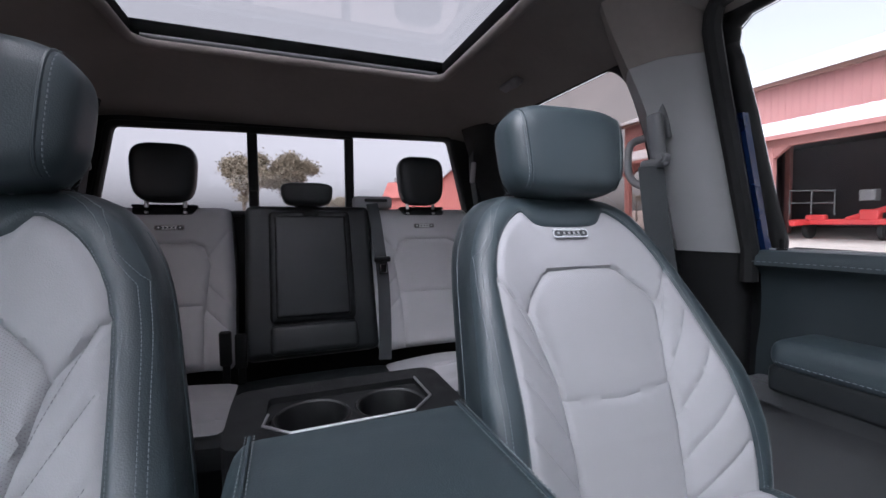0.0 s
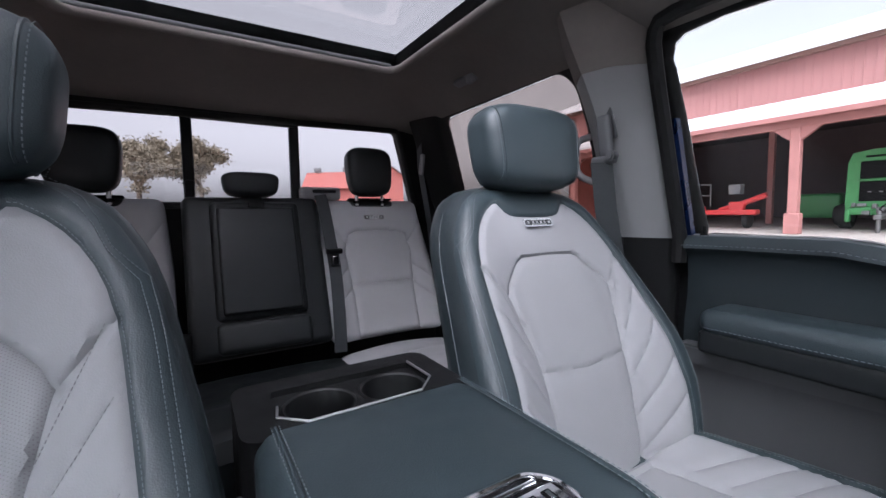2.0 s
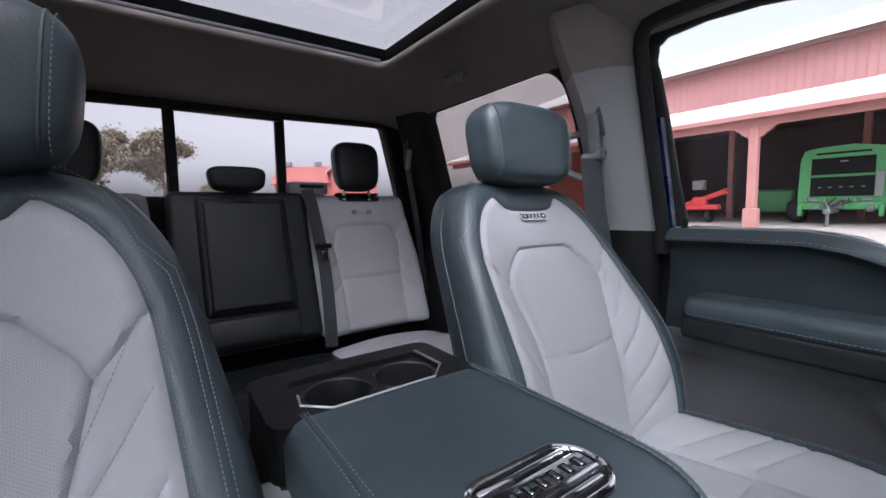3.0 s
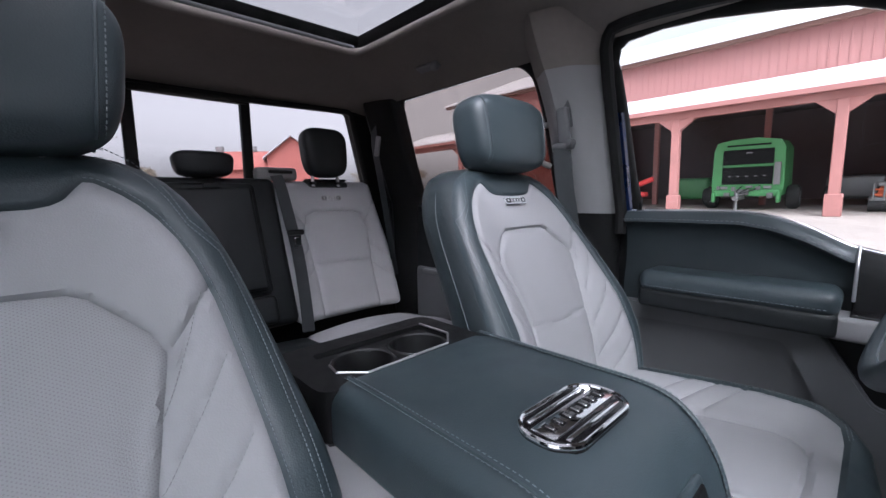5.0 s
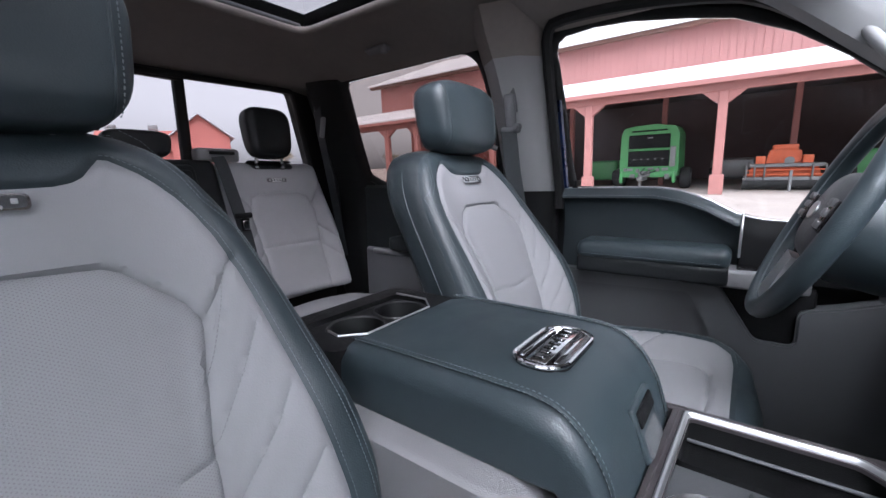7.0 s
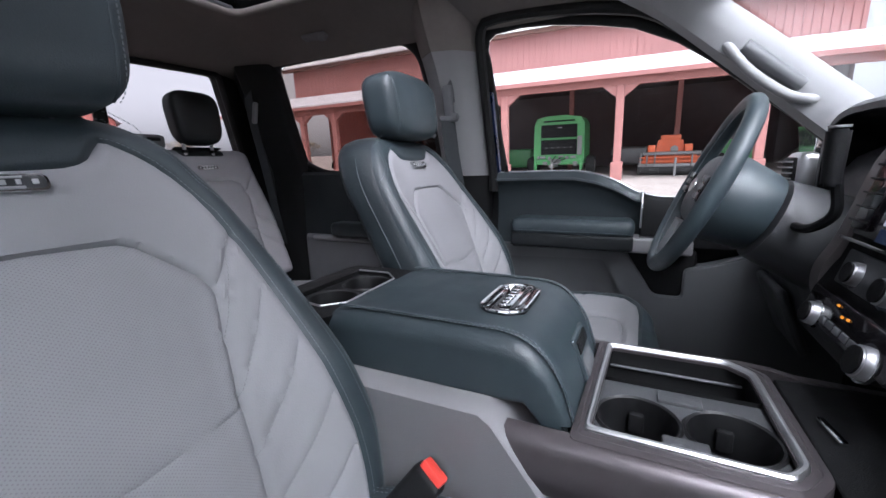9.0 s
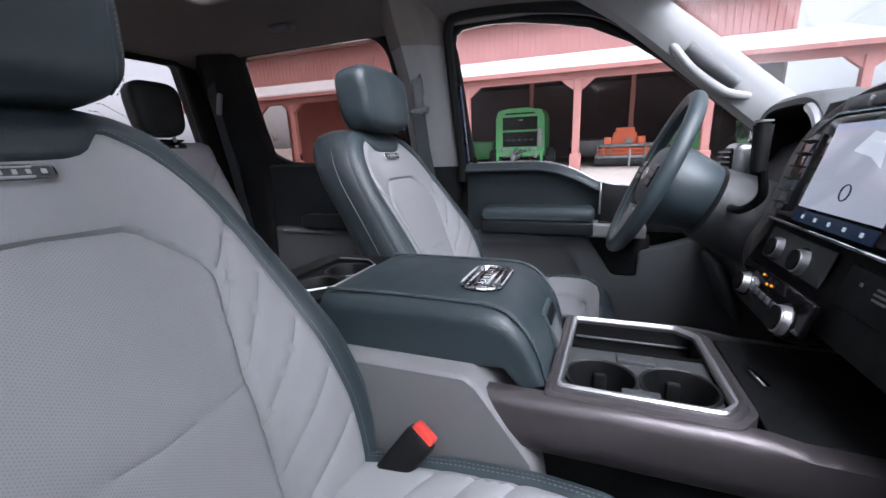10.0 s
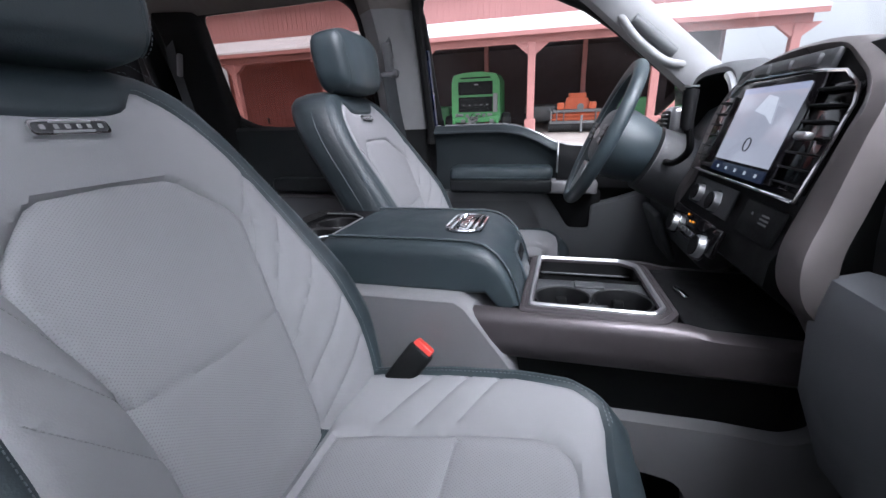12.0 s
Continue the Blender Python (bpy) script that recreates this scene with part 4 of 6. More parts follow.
def front_body():
    """The console's bronze flank running forward under the dashboard."""
    prof = [(-0.142, 1.070), (-0.153, 1.082), (-0.1555, 1.105), (-0.1535, 1.132), (-0.150, 1.146), (-0.1405, 1.1535), (-0.124, 1.154), (-0.122, 1.066), (0.152, 1.066), (0.154, 1.154), (0.1705, 1.1535), (0.180, 1.146), (0.1835, 1.132), (0.1855, 1.105), (0.183, 1.082), (0.172, 1.07)]
    return loft([[(x, y, z - dz * (z - 1.066) / 0.088) for x, z in prof] for y, dz in ((0.20, 0.0), (0.118, 0.0), (-0.10, 0.0), (-0.137, 0.003), (-0.17, 0.010), (-0.30, 0.015), (-0.62, 0.024))])


part("flank", front_body(), DARK_BRONZE, con, "bronze metallic console flank")
part("mat", rbox((0.272, 0.26, 0.072), (0.015, -0.270, 1.106), 0.002, 1), BLACK, con, "black rubber tray mat")
part("lever", rbox((0.052, 0.010, 0.006), (0.018, -0.166, 1.146), 0.002, 2, Matrix.Rotation(radians(8), 4, "Z")), CHROME, con, "small chrome slider")
part("plinth", rbox((0.22, 0.80, 0.36), (0.015, -0.24, 0.90), 0.02, 2), BLACK, con)


def skirt(sign):
    """The grey lower skirt beside the footwell."""
    poly = rounded([(0.12, 0.976), (-0.20, 0.977), (-0.292, 0.971), (-0.324, 0.984), (-0.350, 1.016), (-0.41, 0.985), (-0.62, 0.98), (-0.62, 0.73), (-0.18, 0.73), (-0.165, 0.85), (-0.145, 0.872), (-0.10, 0.88), (0.12, 0.89)], 0.012, 3)
    bm = sheet([("w", poly)], 0.06, lambda p: np.array([(0.015 + sign * (0.165 + 0.05 * max(0, 1.0 - z)), y, z) for y, z in p]))["w"]
    ext = bmesh.ops.extrude_face_region(bm, geom=list(bm.faces))
    bmesh.ops.translate(bm, vec=(-sign * 0.03, 0, 0), verts=[v for v in ext["geom"] if isinstance(v, bmesh.types.BMVert)])
    return bm


part("skirt", skirt(-1), GREY, con, "grey plastic lower skirt")
part("skirt", skirt(1), GREY, con, "grey plastic lower skirt")
buck = thing("front_buckle", "black belt buckle with a red release button", "buckle")
mb = Matrix.Rotation(radians(20), 4, "Y") @ Matrix.Rotation(radians(35), 4, "X")
part("body", rbox((0.028, 0.045, 0.12), (-0.213, 0.308, 1.054), 0.008, 3, mb), BLACK, buck)
part("button", rbox((0.020, 0.036, 0.022), Vector((-0.213, 0.308, 1.054)) + mb @ Vector((0, 0, 0.058)), 0.004, 2, mb), RED_BTN, buck, "red release button")
part("stalk", rbox((0.02, 0.03, 0.12), Vector((-0.213, 0.308, 1.054)) + mb @ Vector((0, 0, -0.10)), 0.005, 2, mb), BLACK, buck)


# ---- dashboard ----
def face_y(z):
    return -0.243 - 0.27 * (z - 1.315)


face_tilt = Matrix.Rotation(math.atan(0.27), 4, "X")


def on_face(size, x, z, lift, r=0.003, seg=2):
    """A block lying on the sloping face of the centre stack; lift is its height proud of the face."""
    n = Vector((0, 1, 0.27)).normalized()
    return rbox(size, Vector((x - 0.012, face_y(z), z)) + n * lift, r, seg, face_tilt)


dash = thing("dashboard", "dark dashboard with a silver-rimmed centre stack", "dashboard")


def dash_body(x0, x1, prof, r=0.0):
    return loft([[(x, y, z) for y, z in prof] for x in np.linspace(x0, x1, 6)])


DASH_PROF = [(-0.64, 1.02), (-0.64, 1.40), (-0.57, 1.470), (-0.50, 1.495), (-0.40, 1.495), (-0.36, 1.47), (-0.33, 1.42), (-0.335, 1.30), (-0.35, 1.18), (-0.42, 1.10), (-0.60, 1.02)]
part("body", dash_body(-0.76, 0.81, DASH_PROF), CHARCOAL, dash)
STACK = [(-0.60, 1.14), (-0.58, 1.48), (-0.45, 1.540), (-0.345, 1.556), (-0.308, 1.545), (-0.258, 1.362), (-0.245, 1.310), (-0.222, 1.262), (-0.220, 1.225), (-0.26, 1.19), (-0.33, 1.14)]
part("centre_panel", loft([[(x, y, z) for y, z in STACK] for x in (-0.138, 0.305)]), BLACK, dash, "black centre stack")


def cheek(sign):
    """The broad metallic cheek that frames the centre stack and turns in over its top."""
    rows = [(1.08, -0.152, -0.205, -0.31), (1.19, -0.150, -0.210, -0.25), (1.235, -0.148, -0.209, -0.218), (1.285, -0.142, -0.200, -0.214), (1.345, -0.132, -0.186, -0.234), (1.44, -0.137, -0.178, -0.258), (1.472, -0.136, -0.174, -0.268), (1.500, -0.117, -0.152, -0.276), (1.522, -0.080, -0.112, -0.283), (1.545, -0.026, -0.045, -0.296), (1.553, 0.03, 0.02, -0.302), (1.555, 0.083, 0.081, -0.303)]
    rings = []
    for z, xi, xo, y in curve_through(rows, 0.012):
        y = y - 0.012
        f = lambda x: x if sign < 0 else 0.165 - x
        up = 0.012 * float(smooth(1.47, 1.56, z))
        rings.append([(f(xi), y - 0.012, z - up), (f(xi - 0.004), y, z), (f((xi + xo) / 2), y + 0.004, z + up * 0.5), (f(xo + 0.004), y - 0.004, z + up), (f(xo), y - 0.02, z + up), (f(xo + 0.006), y - 0.045, z + up), (f(xi - 0.01), y - 0.045, z - up)])
    return loft(rings)


for s in (-1, 1):
    part("cheek", cheek(s), BRONZE, dash, "bronze grey metallic cheek")
scr = part("screen", on_face((0.322, 0.012, 0.170), 0.125, 1.433, 0.006, 0.005), GLOSS, dash, "glossy black touch screen")
part("display", on_face((0.217, 0.002, 0.130), 0.095, 1.437, 0.0135, 0), glowing("screen_glow", (0.50, 0.51, 0.57), 0.36), scr, "pale grey map display")
part("task_bar", on_face((0.217, 0.002, 0.019), 0.095, 1.3605, 0.0135, 0), glowing("bar_glow", (0.02, 0.03, 0.065), 0.25), scr, "dark blue button bar")
for i in range(5):
    part("icon", on_face((0.006, 0.001, 0.006), 0.011 + 0.040 * i, 1.3605, 0.0152, 0), glowing("icon_glow", (0.7, 0.75, 0.8), 0.3), scr)
part("title_bar", on_face((0.217, 0.001, 0.010), 0.095, 1.496, 0.0150, 0), glowing("title_glow", (0.36, 0.42, 0.54), 0.42), scr)
b = tube([(0.0115 * math.cos(a), 0, 0.0115 * math.sin(a)) for a in np.linspace(0, 2 * math.pi, 24, endpoint=False)], 0.0011, 5, closed=True)
bmesh.ops.transform(b, matrix=Matrix.Translation(Vector((0.080, face_y(1.405), 1.405)) + Vector((0, 0.966, 0.26)) * 0.0155) @ face_tilt, verts=b.verts)
part("marker", b, glowing("marker_ink", (0.02, 0.02, 0.03), 0.2), scr)
b = bmesh.new()
vs = [b.verts.new(Vector((0.072 + x, face_y(1.455 + z), 1.455 + z)) + Vector((0, 0.966, 0.26)) * 0.0156) for x, z in ((0.040, 0.006), (0.012, 0.032), (-0.025, 0.026), (-0.040, -0.016), (-0.008, -0.002))]
b.faces.new(vs)
part("map_patch", b, glowing("patch_glow", (0.62, 0.64, 0.68), 0.5), scr)
part("trim", on_face((0.42, 0.012, 0.006), 0.100, 1.3425, 0.008, 0.002), CHROME, dash, "chrome strip under the screen")
part("trim", tube([Vector((x, face_y(z), z)) + Vector((0, 0.966, 0.26)) * 0.010 for x, z in ((-0.124, 1.343), (-0.132, 1.42), (-0.134, 1.468), (-0.122, 1.490), (-0.085, 1.510), (0.02, 1.519), (0.22, 1.520), (0.275, 1.49))], 0.0025, 6), CHROME, dash, "chrome vent edge")
vent = part("vent", on_face((0.082, 0.006, 0.150), -0.071, 1.425, 0.003, 0.003), GLOSS, dash, "black air vent")
for i in range(7):
    part("slat", on_face((0.072, 0.014, 0.003), -0.071, 1.362 + 0.021 * i, 0.008, 0.001, 1), BLACK, vent)
part("vent_tab", on_face((0.030, 0.014, 0.011), -0.078, 1.425, 0.022, 0.004), SILVER, vent, "silver vent tab")
vent2 = part("vent", on_face((0.05, 0.006, 0.135), 0.266, 1.425, 0.0125, 0.003), GLOSS, dash, "black air vent")
for i in range(6):
    part("slat", on_face((0.046, 0.012, 0.003), 0.266, 1.372 + 0.021 * i, 0.016, 0.001, 1), BLACK, vent2)
part("button_strip", on_face((0.26, 0.010, 0.030), 0.105, 1.531, 0.004, 0.004), MIDGREY, dash)
for i, (x, w) in enumerate(((0.180, 0.050), (0.112, 0.060), (0.038, 0.070))):
    part("top_button", on_face((w, 0.010, 0.017), x, 1.531, 0.010, 0.003), MIDGREY, dash)


def knob(x, z, r, h=0.013):
    n = Vector((0, 0.966, 0.26))
    m = face_tilt @ Matrix.Rotation(radians(-90), 4, "X")
    at = Vector((x - 0.012, face_y(z) + 0.018 * float(smooth(1.30, 1.25, z)), z))
    k = part("knob", cyl(r, h, at + n * (h / 2 + 0.004), m, 32, r * 0.94, 0.002), SILVER, dash, "knurled silver knob")
    part("cap", cyl(r * 0.84, 0.003, at + n * (h + 0.005), m, 28), BLACK, k)
    part("collar", cyl(r * 1.18, 0.005, at + n * 0.004, m, 32), CHROME, k)


part("knob_panel", on_face((0.215, 0.006, 0.056), 0.168, 1.303, 0.003, 0.003), CHARCOAL, dash)
knob(0.220, 1.300, 0.0185)
knob(0.128, 1.298, 0.0195)
part("climate_panel", on_face((0.27, 0.010, 0.052), 0.145, 1.240, 0.018, 0.003), GLOSS, dash, "gloss black climate panel")
knob(0.232, 1.230, 0.019)
knob(0.060, 1.226, 0.022)
AMBER = glowing("amber_lamp", (1.0, 0.35, 0.03), 0.5)
for x, z in ((0.175, 1.258), (0.152, 1.248), (0.135, 1.250)):
    part("indicator", on_face((0.005, 0.002, 0.003), x, z, 0.0245, 0), AMBER, dash, "amber indicator")
for i in range(5):
    part("climate_button", on_face((0.018, 0.004, 0.011), 0.196 - 0.024 * i, 1.228, 0.024, 0.002), MIDGREY, dash)
sb = part("blank_panel", on_face((0.118, 0.008, 0.056), -0.048, 1.300, 0.005, 0.004), BLACK, dash, "black airbag sign panel")
for z, w in ((1.312, 0.022), (1.306, 0.026), (1.300, 0.024)):
    part("lettering_bar", on_face((w, 0.001, 0.0028), -0.066, z, 0.0095, 0), GREY, sb)
part("lamp_dot", on_face((0.005, 0.001, 0.005), -0.026, 1.309, 0.0095, 0), GREY, sb)


def pod():
    """The instrument hood: a padded shell open to the driver."""
    rings = []
    for y, w, top, t in ((-0.52, 0.195, 1.50, 0.02), (-0.45, 0.198, 1.555, 0.02), (-0.37, 0.200, 1.582, 0.02), (-0.315, 0.198, 1.578, 0.02), (-0.302, 0.192, 1.568, 0.012)):
        ring = []
        for d in (0, t):
            arc = [(0.474 + (w - d) * math.copysign(abs(math.cos(a)) ** 0.55, math.cos(a)), y, 1.36 + (top - d - 1.36) * math.sin(a) ** 0.5) for a in np.linspace(0.02, math.pi - 0.02, 26)]
            ring += arc if d == 0 else arc[::-1]
        rings.append(ring)
    return loft(rings)


hood = part("instrument_hood", pod(), MIDGREY, dash, "grey padded instrument hood")
part("instrument_lining", loft([[(0.474 + w * math.copysign(abs(math.cos(a)) ** 0.55, math.cos(a)), y, 1.36 + (t - 1.36) * math.sin(a) ** 0.5) for a in np.linspace(0.02, math.pi - 0.02, 26)] for y, w, t in ((-0.303, 0.178, 1.552), (-0.43, 0.166, 1.540))], closed=False), BLACK, dash)
part("hood_trim", tube([(0.474 - 0.188 * abs(math.cos(a)) ** 0.55, -0.297, 1.36 + 0.195 * math.sin(a) ** 0.5) for a in np.linspace(0.05, 1.1, 14)], 0.009, 8), SILVER, dash, "satin silver hood edge")
gauge = part("instrument_panel", rbox((0.30, 0.02, 0.15), (0.452, -0.40, 1.455), 0.01, 2, Matrix.Rotation(radians(15), 4, "X")), GLOSS, dash, "black instrument panel")
for x in (0.380, 0.524):
    m = Matrix.Rotation(radians(15), 4, "X") @ Matrix.Rotation(radians(-90), 4, "X")
    part("dial", join(cyl(0.055, 0.006, (x, -0.387, 1.455), m, 36)), BLACK, gauge)
    for a in np.linspace(radians(-40), radians(220), 11):
        part("dial_mark", rbox((0.003, 0.002, 0.010), Vector((x, -0.3825, 1.455)) + Matrix.Rotation(radians(15), 3, "X") @ Vector((0.046 * math.cos(a), 0, 0.046 * math.sin(a))), 0, 1, Matrix.Rotation(radians(15), 4, "X") @ Matrix.Rotation(radians(90) - a, 4, "Y")), PILLAR, gauge)
# driver's side of the dashboard
part("side_vent", join(rbox((0.11, 0.05, 0.10), (0.735, -0.295, 1.435), 0.02, 3)), SILVER, dash, "silver-rimmed side vent")
sv = part("vent", rbox((0.085, 0.02, 0.075), (0.735, -0.272, 1.435), 0.012, 3), BLACK, dash)
for i in range(5):
    part("slat", rbox((0.080, 0.012, 0.004), (0.735, -0.260, 1.408 + 0.0135 * i), 0.001, 1), GREY, sv)
part("knee_panel", rbox((0.50, 0.10, 0.22), (0.52, -0.30, 1.20), 0.04, 4, Matrix.Rotation(radians(-18), 4, "X")), CHARCOAL, dash)
part("knee_pocket", rbox((0.20, 0.02, 0.16), (0.62, -0.262, 1.11), 0.015, 3, Matrix.Rotation(radians(-22), 4, "X")), CHARCOAL, dash)
# glove box side
gl = part("glove_box", loft([[(x, y, z) for y, z in ((-0.40, 1.245), (-0.30, 1.275), (-0.262, 1.264), (-0.250, 1.23), (-0.262, 1.10), (-0.31, 0.98), (-0.42, 0.93))] for x in (-0.78, -0.55, -0.215, -0.192)]), GLOVE, dash, "grey glove box door")
part("upper_shelf", rbox((0.50, 0.16, 0.12), (-0.53, -0.37, 1.37), 0.03, 4), BLACK, dash)
part("shelf_trim", rbox((0.46, 0.02, 0.045), (-0.52, -0.290, 1.335), 0.01, 3), BRONZE, dash)
part("groove", rbox((0.30, 0.006, 0.006), (-0.55, -0.256, 1.17), 0.002, 1, Matrix.Rotation(radians(10), 4, "X")), BLACK, gl)

# steering wheel and column
sw = thing("steering_wheel", "dark leather steering wheel with satin spokes", "steering wheel")
SWC, SWT = Vector((0.440, -0.050, 1.415)), Matrix.Rotation(radians(24), 4, "X")
swm = Matrix.Translation(SWC) @ SWT


def in_wheel(bm):
    bmesh.ops.transform(bm, matrix=swm, verts=bm.verts)
    return bm


part("rim", in_wheel(tube([(0.182 * math.cos(a), 0, 0.182 * math.sin(a)) for a in np.linspace(0, 2 * math.pi, 64, endpoint=False)], 0.0170, 14, closed=True)), DARK, sw, "slate leather rim")
part("rim_seam", in_wheel(tube([(0.166 * math.cos(a), 0.007, 0.166 * math.sin(a)) for a in np.linspace(0, 2 * math.pi, 64, endpoint=False)], 0.0014, 5, closed=True)), THREAD, sw)
hub = pillow(0.085, 0.035, 0.075, 3.0, 12)
bmesh.ops.translate(hub, vec=(0, -0.02, 0), verts=hub.verts)
part("hub", in_wheel(hub), MIDGREY, sw, "grey airbag hub")
part("emblem", in_wheel(join(cyl(0.030, 0.004, (0, 0.015, 0.0), Matrix.Diagonal((1, 1, 0.5, 1)) @ Matrix.Rotation(radians(90), 4, "X"), 32))), SILVER, sw, "plain silver oval emblem")
for a in (0, 180):
    s = -1 if a else 1
    sp = part("spoke", in_wheel(loft([[(s * x, -0.012 - t, z - h), (s * x, -0.012 - t, z + h), (s * x, 0.010 - t, z + h * 0.8), (s * x, 0.010 - t, z - h * 0.8)] for x, z, h, t in ((0.06, 0.0, 0.045, 0.01), (0.11, -0.002, 0.030, 0.008), (0.17, 0.0, 0.026, 0.0))])), BLACK, sw)
    part("button_pad", in_wheel(rbox((0.055, 0.012, 0.05), (s * 0.108, 0.008, 0.0), 0.005, 3)), GLOSS, sp)
    for k in (-0.014, 0.004, 0.020):
        part("button", in_wheel(rbox((0.03, 0.006, 0.012), (s * 0.110, 0.015, k), 0.002, 2)), GREY, sp)
part("spoke", in_wheel(loft([[(-w, -0.010, z), (w, -0.010, z), (w, 0.006, z), (-w, 0.006, z)] for w, z in ((0.045, -0.078), (0.045, -0.11), (0.058, -0.172))])), SILVER, sw, "satin silver lower spoke")
col = thing("steering_column", "dark plastic steering column with stalks", "steering column")
ax = SWT @ Vector((0, -1, 0))
part("shroud", loft([[SWC + ax * d + SWT.to_3x3() @ Vector((r * 1.15 * math.cos(a), 0, r * math.sin(a) - 0.01)) for a in np.linspace(0, 2 * math.pi, 24, endpoint=False)] for d, r in ((0.128, 0.076), (0.130, 0.084), (0.20, 0.092), (0.32, 0.10), (0.36, 0.09))]), CHARCOAL, col)
part("wheel_back", loft([[SWC + ax * d + SWT.to_3x3() @ Vector((r * 1.12 * math.cos(a), 0, r * math.sin(a) - 0.005)) for a in np.linspace(0, 2 * math.pi, 24, endpoint=False)] for d, r in ((0.012, 0.070), (0.02, 0.088), (0.05, 0.092), (0.11, 0.082), (0.122, 0.078))]), DARK, col, "slate cover behind the wheel")
part("gear_stalk", tube(curve_through([SWC + ax * 0.15 + Vector((-0.06, 0, 0.0)), SWC + ax * 0.16 + Vector((-0.14, 0.0, 0.005)), Vector((0.255, -0.212, 1.385)), Vector((0.238, -0.204, 1.43)), Vector((0.232, -0.194, 1.48))]), 0.008, 8), BLACK, col)
part("gear_knob", join(cyl(0.0120, 0.085, (0.232, -0.194, 1.472), seg=24, r2=0.0150, bevel=0.004)), BLACK, col, "black gear lever knob")
part("knob_cap", cyl(0.0135, 0.003, (0.232, -0.194, 1.5175), seg=24), SILVER, col)
part("signal_stalk", tube([SWC + ax * 0.10 + Vector((0.06, 0, 0.0)), SWC + ax * 0.08 + Vector((0.19, 0.01, 0.02))], 0.009, 8), BLACK, col)

# ---- pillars ----
PSEC = [(0.0, -0.055), (0.028, -0.045), (0.040, -0.015), (0.040, 0.02), (0.024, 0.045), (0.0, 0.052), (-0.02, 0.0)]


def a_pillar(sign):
    """The screen pillar's trim: a tapering bar from the roof to the dashboard."""
    path = curve_through([(0.640, 0.13, 1.925), (0.655, 0.02, 1.860), (0.672, -0.10, 1.768), (0.692, -0.22, 1.672), (0.722, -0.37, 1.552), (0.775, -0.62, 1.352)], 0.05)
    rings = []
    for i, p in enumerate(path):
        d = path[min(i + 1, len(path) - 1)] - path[max(i - 1, 0)]
        d = Vector(d).normalized()
        inw = Vector((-1, 0, 0))
        inw = (inw - d * inw.dot(d)).normalized()
        acr = d.cross(inw)
        k = 0.9 + 0.25 * i / len(path)
        rings.append([tuple(Vector((MID + sign * (q.x - MID), q.y, q.z))) for q in (Vector(p) + inw * (a * 1.0) + acr * (-b * 1.08 * k) for a, b in PSEC)])
    return loft(rings)


for s, w in ((1, "driver"), (-1, "passenger")):
    pl = thing("pillar_trim", "pale grey windscreen pillar trim with grab handle", "pillar trim", group="pillar trims")
    part("cover", a_pillar(s), PILLAR, pl)
    if s == 1:
        path = curve_through([(0.668, -0.080, 1.762), (0.640, -0.102, 1.726), (0.636, -0.130, 1.688), (0.640, -0.168, 1.652), (0.650, -0.225, 1.613), (0.664, -0.268, 1.603), (0.700, -0.31, 1.604)], 0.02)
        # Dark bar laid on the pillar as the shade in the handle's hollow.
        part("handle_recess", tube([(0.648, -0.128, 1.728), (0.654, -0.165, 1.698), (0.664, -0.215, 1.660), (0.672, -0.250, 1.634)], 0.024, 12, flat=0.8), MIDGREY, pl, "dark bar for the shade behind the handle")
        part("grab_handle", tube(path, 0.0115, 12), PILLAR, pl, "pale grey grab handle")


def post_trim(y0, y1, z0, z1, sign, inset, bulge, flare=0.0):
    """A pillar cover on the cab's side between two windows; a flared one sweeps in under the roof lining."""
    rings = []
    for z in np.linspace(z0, z1, 12):
        ring = []
        f = flare * float(smooth(1.62, 1.95, z)) ** 1.6
        for y, dx in ((y0 - f * 0.1, -0.02), (y0 - f * 0.1, 0.010), (y0 - f * 0.1 + 0.004, 0.022), (y0 + 0.016, inset * 0.66 + f * 0.3), (y0 + 0.046, inset - 0.003 + f * 0.8), (y0 + 0.062, inset + 0.002 + f), ((y0 + y1) / 2 + 0.02, inset + bulge + f * 1.1), (y1 - 0.060 + f * 0.1, inset * 0.9 + f), (y1 - 0.022 + f * 0.2, inset * 0.40 + f * 0.6), (y1 + f * 0.2, -0.02)):
            x = side_x(z, dx)
            ring.append((MID + sign * (x - MID), y, z))
        rings.append(ring)
    return loft(rings)


